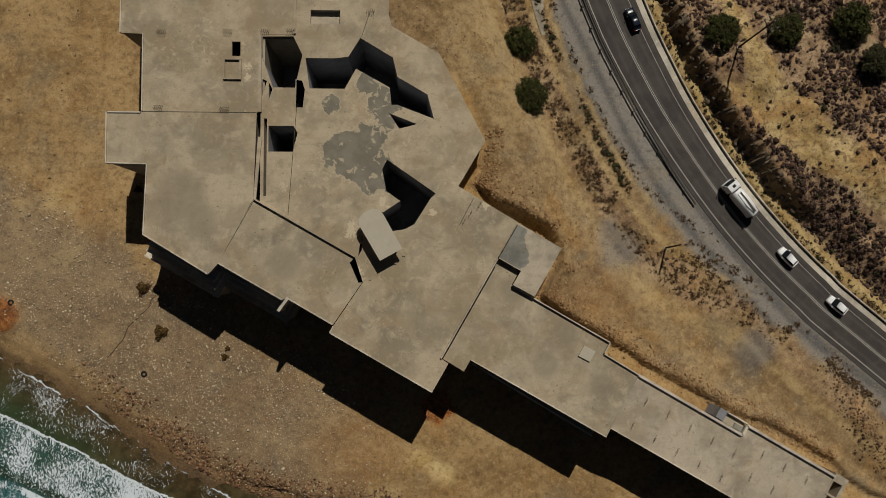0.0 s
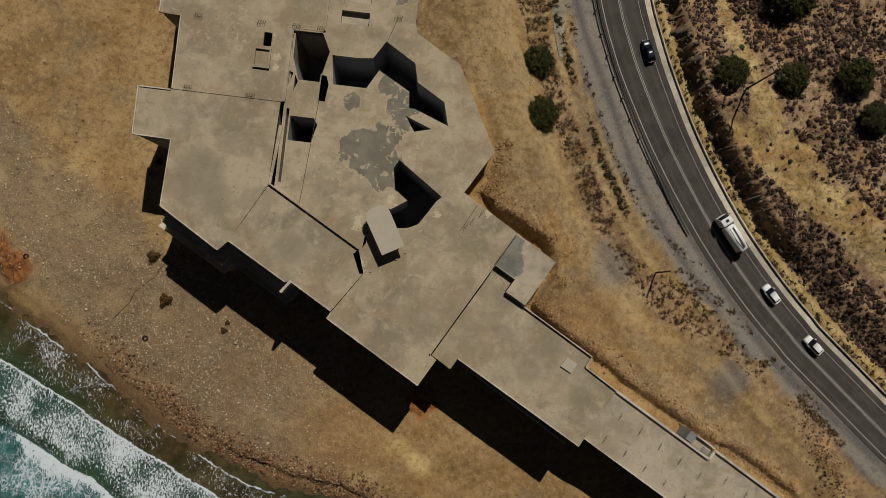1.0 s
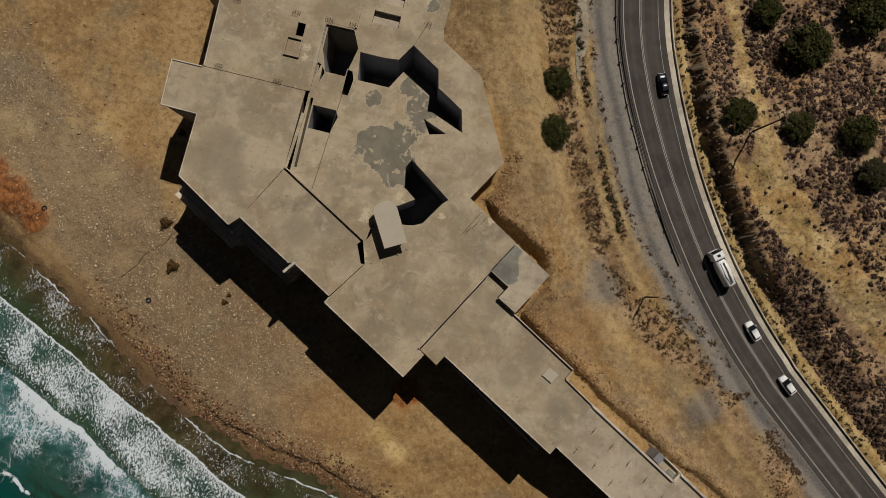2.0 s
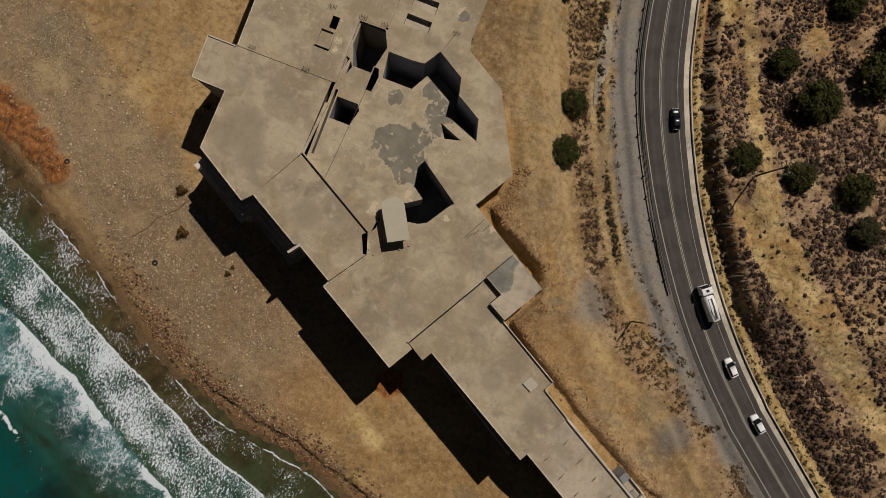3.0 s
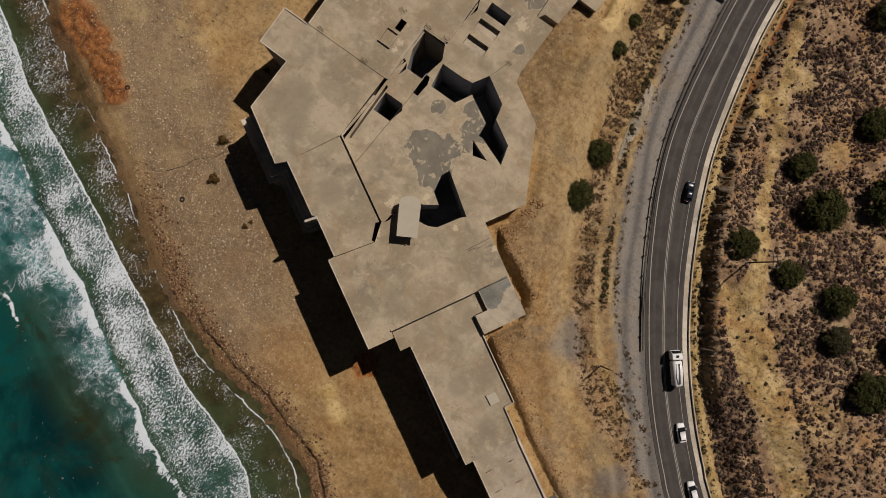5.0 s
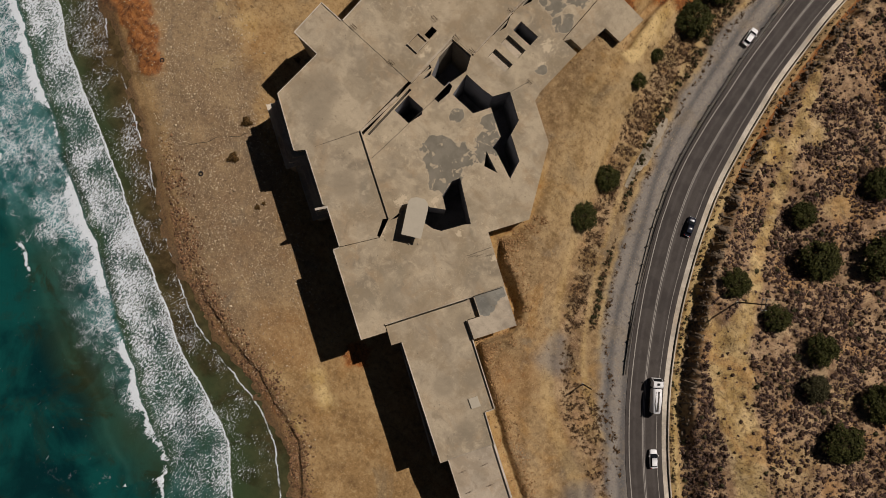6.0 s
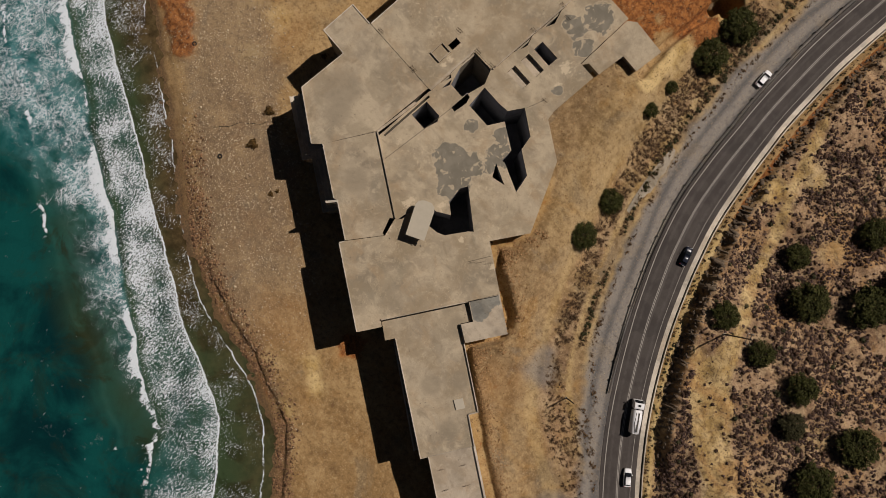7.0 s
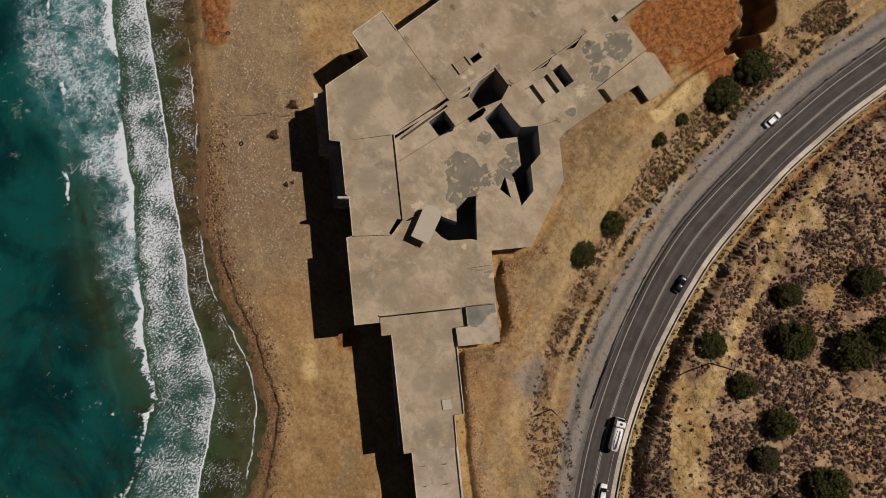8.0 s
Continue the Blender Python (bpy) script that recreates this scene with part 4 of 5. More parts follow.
section("stained roof slab with open shafts and peeling grey screed", CENTRE, Z_TOP, ROOF, list(PITS.values()))
section("stained roof slab with rebar starters", NORTH, Z_TOP - 0.02, ROOF, [[(-30.3, 35.5), (-28.9, 35.5), (-28.9, 37.9), (-30.3, 37.9)]])
section("smooth stained roof slab", WEST, Z_TOP - 0.02, ROOF_GREY)
section("smooth grey roof slab", SOUTHWEST, Z_WEST, ROOF_GREY)
section("long grey roof slab of the lower wing", WING, Z_WING, ROOF_GREY)
section("pale roof slab of the annex", ANNEX, Z_ANNEX, ROOF_PALE)
section("pale roof slab with rows of rebar starters", ROOMS, Z_ROOMS, ROOF_PALE)
section("bare roof slab, a step lower", NORTHEAST, Z_TOP - 1.3, ROOF_GREY)

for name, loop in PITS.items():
    # closed shafts: rough walls down to a floor; their darker grey holds some shade
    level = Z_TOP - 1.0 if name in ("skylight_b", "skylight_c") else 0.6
    part("shaft_floor", prism(inset(loop, -0.25), level - 0.3, level), ROOF_PALE if level > 10 else SHADE_GREY_BLOCK, building)
    part("shaft_wall", prism(inset(loop, -0.25), level, Z_TOP - 0.46, [inset(loop, -0.03)]), SHADE_GREY_BLOCK, building)

# low kerbs and parapets along the roof edges
EDGES = [((-50.5, 17.6), (-50.5, 26.0), Z_TOP, 0.18), ((-50.5, 25.95), (-45.0, 25.95), Z_TOP, 0.18), ((-50.5, 17.6), (-44.0, 17.45), Z_TOP, 0.15),
         ((-43.9, 17.4), (-44.35, 5.8), Z_TOP, 0.16), ((-44.35, 5.85), (-33.9, -0.6), Z_TOP, 0.14), ((-44.8, 26.2), (-44.8, 39.0), Z_TOP, 0.15),
         ((-48.5, 39.2), (-48.1, 83.9), Z_TOP, 0.15)]
for a, b, h in (((15.5, 5.95), (34.9, 5.95), 0.5), ((34.8, 6.0), (34.85, 3.95), 0.5), ((34.9, 3.8), (41.8, 3.65), 0.45)):
    EDGES.append((turned(*a), turned(*b), Z_WING - 0.05, h + 0.05))
for a, b in (((-28.4, -15.1), (-16.5, -15.1)), ((-7.2, -14.5), (-15.8, -14.45))):
    EDGES.append((turned(*a), turned(*b), Z_WEST, 0.12))
for a, b in (((-6.8, -15.9), (12.5, -16.0)), ((-6.85, -15.9), (-7.0, -14.7))):
    EDGES.append((turned(*a), turned(*b), Z_TOP, 0.08))
EDGES.append((turned(42.3, -6.6), turned(68.7, -6.6), Z_ROOMS, 0.16))
for a, b in (((42.2, 3.65), (63.2, 3.65)), ((63.2, 5.55), (81.0, 5.5)), ((63.25, 3.7), (63.3, 5.5))):
    EDGES.append((turned(*a), turned(*b), Z_ROOMS, 0.5))
EDGES.append((turned(15.8, -8.3), turned(42.1, -8.2), Z_WING, 0.10))
for a, b, zz, h in EDGES:
    part("roof_kerb", bar(a, b, 0.45 if a[0] > 36 else 0.2, zz - 0.05, zz + h), KERB, building)

# the long beam beside the shafts, with its slot
part("beam", prism([(-26.5, 11.9), (-26.1, 11.6), (-25.2, 22.0), (-25.85, 22.0)], Z_TOP - 0.1, Z_TOP + 0.3), ROOF_PALE, building)
part("beam", prism([(-25.9, 26.15), (-25.3, 26.15), (-25.4, 38.9), (-25.8, 38.9)], Z_TOP - 0.1, Z_TOP + 0.3), ROOF_PALE, building)
part("beam", bar((-19.95, 39.3), (-19.9, 68.4), 0.35, Z_TOP - 0.05, Z_TOP + 0.35), ROOF_PALE, building)
part("beam", bar(turned(-28.8, -3.05), turned(-9.6, -3.0), 0.22, Z_WEST - 0.05, Z_TOP + 0.5), ROOF_PALE, building)
part("beam", bar(turned(11.05, -10.4), turned(11.0, 8.6), 0.25, Z_WING - 0.1, Z_TOP + 0.45), ROOF_PALE, building)

# raised stair canopy with cut corners
CANOPY = [(-5.6, 1.5), (-2.0, 3.5), (-5.1, 9.1), (-5.8, 9.8), (-6.9, 10.0), (-8.4, 9.2), (-9.1, 8.2), (-9.0, 7.3)]
part("canopy_slab", prism(CANOPY, Z_TOP + 2.5, Z_TOP + 2.8), CANOPY_CONCRETE, building, "smooth pale canopy slab over the stair")
for p in ((-8.3, 7.6), (-5.7, 9.1), (-2.9, 3.9), (-5.7, 2.4)):
    part("canopy_post", block(p[0] - 0.15, p[0] + 0.15, p[1] - 0.15, p[1] + 0.15, Z_TOP - 0.1, Z_TOP + 2.52), WALL, building)
for p, q in (((-8.7, 4.6), 0.35), ((-3.3, 1.2), 0.3), ((-1.8, 2.4), 0.22), ((-7.4, -1.5), 0.2)):
    part("concrete_lump", block(p[0] - q, p[0] + q, p[1] - q * 0.7, p[1] + q * 0.7, Z_TOP - 0.05, Z_TOP + q * 0.8, 0.06), ROOF_PALE, building)

# terraces that step out on the sea front
for u0, u1, v0, zz in ((-42.2, -27.4, -21.4, 8.2), (-41.2, -27.8, -19.9, 11.6), (-40.9, -28.2, -18.6, 13.4), (-27.4, -14.8, -19.2, 8.2), (-27.7, -15.2, -17.6, 11.6), (-28.0, -15.5, -16.4, 13.4)):
    part("terrace", prism(tu((u0, v0), (u1, v0), (u1, -14.0), (u0 + 0.3, -14.0)), zz - 0.35, zz), KERB, building)
    part("terrace_parapet", bar(turned(u0, v0 + 0.1), turned(u1, v0 + 0.1), 0.2, zz, zz + 0.5), KERB, building)
part("terrace_wall", prism(tu((-42.0, -21.0), (-27.6, -21.0), (-27.6, -14.5), (-41.6, -14.5)), -1.5, 7.85), WALL, building)
part("terrace_wall", prism(tu((-27.5, -18.8), (-15.0, -18.8), (-15.0, -14.5), (-27.5, -14.5)), -1.5, 7.85), WALL, building)
part("fin_wall", prism(tu((-16.3, -17.0), (-15.8, -17.0), (-15.5, -14.3), (-16.0, -14.3)), 2.0, Z_TOP + 0.1), KERB, building, "white fin wall on the sea front")

# roof hatch, stair head and small upstands on the wing
part("hatch", prism(tu((31.2, 1.3), (33.4, 1.4), (33.4, 3.4), (31.2, 3.3)), Z_WING - 0.05, Z_WING + 0.30), CANOPY_CONCRETE, building)
part("stair_head", prism(tu((57.7, 4.1), (59.2, 4.1), (59.2, 5.9), (57.7, 5.9)), 5.0, Z_ROOMS + 0.15), SHADE_GREY_BLOCK, building)
part("landing", prism(tu((59.3, 3.95), (63.1, 3.95), (63.1, 5.6), (59.3, 5.6)), 5.0, Z_ROOMS - 0.5), ROOF_PALE, building)
part("landing_slab", prism(tu((61.4, 4.0), (63.0, 4.0), (63.0, 4.9), (61.4, 4.9)), Z_ROOMS - 0.5, Z_ROOMS - 0.2), SCREED, building)
part("landing_wall", bar(turned(59.3, 5.8), turned(63.3, 5.8), 0.25, 5.0, Z_ROOMS + 0.2), KERB, building)
part("end_room", prism(tu((81.05, 2.0), (83.6, 2.0), (83.6, 6.1), (81.05, 6.1)), 4.0, Z_ROOMS + 0.1, [tu((81.3, 2.4), (83.0, 2.4), (83.0, 4.7), (81.3, 4.7))]), ROOF_PALE, building)
part("roof_box", prism([(-19.0, 67.2), (-17.6, 67.2), (-17.6, 69.2), (-19.0, 69.2)], Z_TOP - 0.5, Z_TOP + 0.9), KERB, building)
for x0, x1, y0, y1 in ((-31.6, -28.7, 31.5, 31.75), (-31.6, -28.7, 34.75, 35.0), (-31.6, -31.35, 31.75, 34.75), (-28.95, -28.7, 31.75, 34.75)):
    part("upstand", block(x0, x1, y0, y1, Z_TOP - 0.05, Z_TOP + 0.38, 0.02), ROOF_PALE, building)
part("ledge", bar(turned(16.5, -9.0), turned(41.0, -9.5), 0.28, 11.5, 12.0), KERB, building, "narrow pale ledge below the wing's roof")
part("ledge_slab", prism(tu((16.0, -9.1), (41.0, -9.6), (41.0, -7.9), (16.0, -7.9)), 11.2, 11.5), WALL, building)

# casting joints between the roof slabs
for a, b in (((-44.8, 26.08), (-26.2, 26.08)), (turned(-28.7, -3.4), turned(-28.5, -15.1)), ((-19.6, 27.0), (-20.9, 9.0)),
             (turned(11.1, 15.2), turned(11.05, 8.9)), (turned(2.5, 15.4), turned(2.7, 10.0)), ((-8.9, 39.0), (-7.6, 43.0))):
    part("joint", bar(a, b, 0.09, Z_WEST - 0.1 if a[1] < 12 and a[0] < -8 else Z_TOP - 0.1, (Z_WEST if a[0] < -26.2 and a[1] < 12 else Z_TOP) + 0.012), JOINT, building)
part("joint", bar(turned(42.03, -8.2), turned(41.83, 3.6), 0.2, Z_WING - 0.3, Z_WING + 0.06), WALL, building)
torn = spline([(15.3, 8.9), (15.8, 10.2), (15.0, 12.0), (13.6, 13.6), (13.2, 15.3)], 0.3)
torn = torn + np.stack([fbm(torn[:, 0], torn[:, 1], 0.9, 81) - 0.5, fbm(torn[:, 0], torn[:, 1], 0.9, 82) - 0.5], -1) * 1.5
part("screed_patch", prism(tu((11.1, 9.0), (15.2, 8.95), *[(float(u), float(v)) for u, v in torn[1:-1]], (13.0, 15.3), (11.0, 15.3)), Z_ANNEX, Z_ANNEX + 0.03), SCREED, building, "grey screed patch")


def rebar(x, y, z, turn, count, pitch, tall, rod=0.05):
    """A row of rusty starter bars with hooked tops."""
    e = Vector((math.cos(turn), math.sin(turn)))
    rods = []
    for k in range(count):
        p = Vector((x, y)) + e * (k - (count - 1) / 2) * pitch
        lean = random.uniform(-0.08, 0.08)
        rods.append(tube([(p.x, p.y, z - 0.1), (p.x + lean * 0.5, p.y, z + tall * 0.8), (p.x + lean, p.y + 0.16, z + tall)], rod, 4))
        rods.append(tube([(p.x + 0.1, p.y + 0.45, z - 0.1), (p.x + 0.1 + lean, p.y + 0.45, z + tall * 0.9)], rod, 4))
    part("rebar", joined(rods), STEEL, building, "row of rusty starter bars")


for x, y in ((-41.8, 39.0), (-31.0, 39.2), (-42.2, 26.5), (-31.4, 26.3), (-20.6, 39.5), (-24.9, 39.4), (-7.5, 42.9), (-20.3, 51.2), (-20.2, 59.6), (-17.6, 58.6),
             (-30.0, 52.5), (-41.5, 52.0), (-31.0, 65.0)):
    rebar(x, y, Z_TOP, 0.0, 5, 0.30, 0.85, 0.036)
for k in range(8):
    for v in ((0.1, -4.7) if k < 5 else (2.2, -2.1)):
        rebar(*turned(45.9 + 4.45 * k, v), Z_ROOMS, radians(60), 4, 0.30, 0.42, 0.028)
for u, v in ((3.1, 11.0), (3.4, 12.6), (4.0, 14.4)):
    rebar(*turned(u, v), Z_TOP, radians(60), 3, 0.5, 0.4, 0.035)


# ---- plants ----
rng = np.random.default_rng(11)


def leaf_cloud(centres, radii, per, flat=0.75, size=(0.22, 0.42), seed=3):
    """Many small leaf cards in domes round the given places."""
    r = np.random.default_rng(seed)
    n = len(centres) * per
    way = r.normal(size=(n, 3))
    way[:, 2] = np.abs(way[:, 2]) * 0.9 + 0.05
    way /= np.linalg.norm(way, axis=1)[:, None]
    rad = np.repeat(radii, per)
    wave = np.repeat(r.uniform(0, 6.28, (len(centres), 2)), per, 0)
    ang = np.arctan2(way[:, 1], way[:, 0])
    lobed = 1 + 0.22 * np.sin(3 * ang + wave[:, 0]) + 0.14 * np.sin(5 * ang + wave[:, 1])
    p = np.repeat(np.asarray(centres, float), per, 0) + way * (rad * lobed * r.uniform(0.35, 1.0, n)**0.6)[:, None] * (1, 1, flat)
    nrm = way + r.normal(size=(n, 3)) * 0.55
    nrm /= np.linalg.norm(nrm, axis=1)[:, None]
    a = np.cross(nrm, r.normal(size=(n, 3)))
    a /= np.linalg.norm(a, axis=1)[:, None]
    b = np.cross(nrm, a)
    s = (rad * r.uniform(*size, n))[:, None]
    a, b = a * s, b * s * 0.7
    quads = np.stack([p - a - b, p + a - b * 0.4, p + a * 0.8 + b, p - a * 0.5 + b * 0.8], 1).reshape(-1, 3)
    return quads, np.arange(n * 4).reshape(-1, 4)


def cloud(name, verts, faces, material, parent=None):
    me = bpy.data.meshes.new(name)
    me.vertices.add(len(verts))
    me.vertices.foreach_set("co", np.asarray(verts, np.float32).ravel())
    k = faces.shape[1]
    me.loops.add(faces.size)
    me.loops.foreach_set("vertex_index", faces.astype(np.int32).ravel())
    me.polygons.add(len(faces))
    me.polygons.foreach_set("loop_start", np.arange(0, faces.size, k, dtype=np.int32))
    me.materials.append(material)
    me.update(calc_edges=True)
    ob = new(name, me)
    ob.parent = parent
    return ob


def scatter(count, x0, x1, y0, y1, chance):
    x, y = rng.uniform(x0, x1, count), rng.uniform(y0, y1, count)
    zz, d, ds, db, run, off = land(x, y)
    keep = rng.uniform(size=count) < chance(x, y, d, ds, db)
    return x[keep], y[keep], zz[keep]


def along_road(count, d0, d1, chance, y0=-45, y1=118, line=KERB_LINE):
    """Places beside the road or another line, from one offset to the other."""
    line = line[(line[:, 1] > y0) & (line[:, 1] < y1)]
    e = np.gradient(line, axis=0)
    e /= np.hypot(*e.T)[:, None]
    k = rng.uniform(0, len(line) - 1.001, count)
    i, f = k.astype(int), (k % 1)[:, None]
    off = rng.uniform(d0, d1, count)[:, None]
    p = line[i] * (1 - f) + line[i + 1] * f + np.stack([-e[i, 1], e[i, 0]], -1) * off
    zz, d, ds, db, run, off = land(p[:, 0], p[:, 1])
    keep = rng.uniform(size=count) < chance(p[:, 0], p[:, 1], d, ds, db)
    return p[keep, 0], p[keep, 1], zz[keep]


def bare(x, y):
    """Tracks and bare slopes on the hill where nothing grows."""
    dt, _ = beside(x, y, TRACK)
    w = (fbm(x, y, 5, 33) - 0.5) * 3
    free = np.abs(dt) < track_width(y) + w * 0.8
    for cx, cy, r in ((56, 31.5, 3.2), (41, 70, 3.4), (44, 78, 3.0), (93, 46, 4), (79.5, 41, 2.6), (59.5, 69, 3), (81, 64, 3.5)):
        free |= np.hypot(x - cx, y - cy) < r + w
    return free


def on_hill(x, y, d, ds, db):
    thick = ease((fbm(x, y, 7, 31) - 0.33) / 0.15) * 0.75 + 0.25
    thin = ease((d - 19) / 6) * ease((32 - y) / 10)
    dense = ease((11 - d) / 3) * ease((30 - y) / 8)
    return np.where((d > 6.2 - 2.2 * ease((16 - y) / 10)) & ~bare(x, y), np.maximum(thick * (1 - 0.62 * thin), dense), np.where((d > 5.4) & (d < 60), 0.03, 0))


def in_strip(x, y, d, ds, db):
    d = np.where(d < 0, d - 7.5 * ease((x - 38) / 26) * (d < -9), d)
    wide = ease((y - 46) / 10)
    a = ease((d + 23.8 + 1.4 * wide) / 1.2) * ease((-19.0 + 2.2 * wide - d) / 1.0) * ease((fbm(x, y, 4.5, 41) - 0.31 + 0.04 * wide) / 0.14)
    b = ease((d + 17.9) / 0.5) * ease((-16.2 - d) / 0.5) * ease((fbm(x, y, 5, 42) - 0.38) / 0.1)
    c = 0.35 * ease((d + 15.2) / 0.4) * ease((-14.0 - d) / 0.4)
    e = 0.30 * ease((d - 1.7) / 0.3) * ease((2.9 - d) / 0.4)
    near = np.interp(y, (-16, -6, 6, 16), (0.0, 0.30, 0.55, 1.0))
    row = 0.8 * ease((d + 19.6) / 0.5) * ease((-17.6 - d) / 0.6) * ease((6 - y) / 6) * ease((fbm(x, y, 4, 43) - 0.40) / 0.12)
    return np.maximum.reduce([a * near, b * near, c * near, e, row]) * (db > 3)


def dome_cloud(centres, radii, seed, flat=0.85, m=7, levels=((-0.12, 0.94), (0.40, 1.0), (0.86, 0.55))):
    """Lobed twiggy cushions, one closed dome each."""
    r = np.random.default_rng(seed)
    n = len(centres)
    a = np.arange(m) * 2 * math.pi / m
    rings = []
    for e, w in levels:
        q = a[None] + r.uniform(0, 0.5, (n, 1))
        k = w * r.uniform(0.80, 1.18, (n, m))
        rings.append(np.stack([np.cos(q) * k, np.sin(q) * k, e * flat * r.uniform(0.86, 1.12, (n, m))], -1))
    top = np.stack([r.uniform(-0.1, 0.1, n), r.uniform(-0.1, 0.1, n), np.full(n, flat)], -1)[:, None]
    v = np.concatenate([*rings, top], 1)
    squeeze = np.stack([r.uniform(0.8, 1.15, n), r.uniform(0.8, 1.15, n), np.ones(n)], -1)[:, None]
    v = v * squeeze * radii[:, None, None] + np.asarray(centres)[:, None]
    tri = []
    last = len(levels) - 1
    for k in range(last):
        for j in range(m):
            p, q = k * m + j, k * m + (j + 1) % m
            tri += [(p, q, q + m), (p, q + m, p + m)]
    tri += [(last * m + j, last * m + (j + 1) % m, (last + 1) * m) for j in range(m)]
    return v.reshape(-1, 3), (np.array(tri)[None] + (np.arange(n) * ((last + 1) * m + 1))[:, None, None]).reshape(-1, 3)


SMALL = (5, ((-0.10, 0.95), (0.52, 0.88)))


def scrub(name, label, spots, radii, per, material, size=(0.09, 0.19), seed=3, body=SMALL, full=0.70):
    x, y, zz = spots
    at = np.stack([x, y, zz - radii * 0.05], -1)
    v, f = dome_cloud(at, radii * full, seed, 0.85, *body)
    lv, lf = leaf_cloud(at, radii * 1.06, per, 0.9, size, seed)
    tris = np.concatenate([lf[:, [0, 1, 2]], lf[:, [0, 2, 3]]]) + len(v)
    ob = cloud(name, np.concatenate([v, lv]), np.concatenate([f, tris]), material)
    ob.data.polygons.foreach_set("use_smooth", [True] * len(f) + [False] * len(tris))
    return tagged(ob, label, "scrub", kind="stuff")


sp = scatter(52000, 36, 112, -32, 120, on_hill)
scrub("hill_scrub", "low dry greyish brown scrub on the hillside", sp, 0.15 + 0.45 * rng.uniform(size=len(sp[0]))**2.0, 8, MAT_SCRUB, size=(0.18, 0.34), seed=5)
sp = scatter(19000, 36, 114, -45, 126, lambda *a: 0.85 * on_hill(*a))
scrub("hill_bushes", "round dark brown bushes on the hillside", sp, 0.18 + 0.58 * rng.uniform(size=len(sp[0]))**2.6, 14, DARK_SCRUB, size=(0.14, 0.26), seed=6, body=SMALL, full=0.84)
sp = scatter(1100, 36, 114, -45, 126, on_hill)
scrub("hill_green_bushes", "olive green bushes on the hillside", sp, 0.35 + 0.55 * rng.uniform(size=len(sp[0]))**2, 40, SCRUB_GREEN, size=(0.11, 0.20), seed=7)
sp = along_road(44000, -27.0, 3.0, in_strip, -16)
scrub("verge_scrub", "dry brown scrub along the gravel verge", sp, 0.14 + 0.42 * rng.uniform(size=len(sp[0]))**2.2, 12, VERGE_SCRUB, size=(0.18, 0.34), seed=8, full=0.45)
sp = along_road(1300, -18.2, -15.9, lambda x, y, d, ds, db: 0.5 * in_strip(x, y, d, ds, db), 14)
scrub("verge_bushes", "olive bushes along the gravel verge", sp, 0.25 + 0.45 * rng.uniform(size=len(sp[0]))**2, 40, SCRUB_GREEN, seed=9)
sp = along_road(420, 1.8, 3.1, lambda x, y, d, ds, db: 0.5 + 0 * d, -20)
scrub("kerb_bushes", "small round olive bushes behind the road parapet", sp, 0.16 + 0.30 * rng.uniform(size=len(sp[0]))**1.5, 14, SCRUB_GREEN, seed=17)


def at_corner(x, y, d, ds, db):
    slope = (db > 1.0) & (d < -19) & (y > 66) & (ravine(x, y, 0.5) < 0.3)
    near = ease((4.5 - db) / 3) * (db > 0.2) * (d < -24) * 0.5 * ease((fbm(x, y, 5, 45) - 0.35) / 0.2)
    return np.maximum(slope * (0.22 + 0.7 * ease((fbm(x, y, 5, 46) - 0.42) / 0.15)), near)


sp = scatter(15000, -24, 80, -34, 108, at_corner)
scrub("slope_scrub", "small dry tufts on the earth beside the building", sp, 0.10 + 0.32 * rng.uniform(size=len(sp[0]))**2, 16, VERGE_SCRUB, seed=10, full=0.45)


sp = scatter(3000, -95, -20, -5, 110, lambda x, y, d, ds, db: (db < -14) * ease((ds - 24) / 10) * (0.10 + 0.6 * ease((fbm(x, y, 6, 48) - 0.52) / 0.1)) * ((x < -51) | (y < 0)) + 0.5 * np.exp(-((x + 82) ** 2 + (y - 17) ** 2) / 30))
scrub("beach_tufts", "small dry tufts on the upper beach", sp, 0.10 + 0.28 * rng.uniform(size=len(sp[0]))**2, 16, VERGE_SCRUB, seed=12, full=0.45)


def dry_bush(x, y, r):
    zz = float(land([x], [y])[0][0])
    ob = thing("dry_bush", "dry brown bush alone on the pebble beach", "bush", "beach bushes", at=pose(x, y, zz))
    v, f = leaf_cloud([(0, 0, 0)], np.array([r * 1.05]), 700, size=(0.07, 0.14), seed=int(abs(x)))
    cloud("foliage", v, f, BUSH, ob)
    part("stem", tube([(0, 0, -0.2), (0.05, 0, 0.25), (0.15, 0.1, 0.5 * r)], 0.05, 5, 0.5), BARK, ob)


for x, y, r in ((-50.6, -3.3, 1.15), (-47.3, -11.5, 1.25), (-35.4, -16.2, 0.6), (-34.9, -14.6, 0.5), (-51.8, 15.2, 0.7), (-49.2, 13.6, 0.6), (-46.4, 5.2, 0.6), (-47.2, 4.2, 0.45)):
    dry_bush(x, y, r)


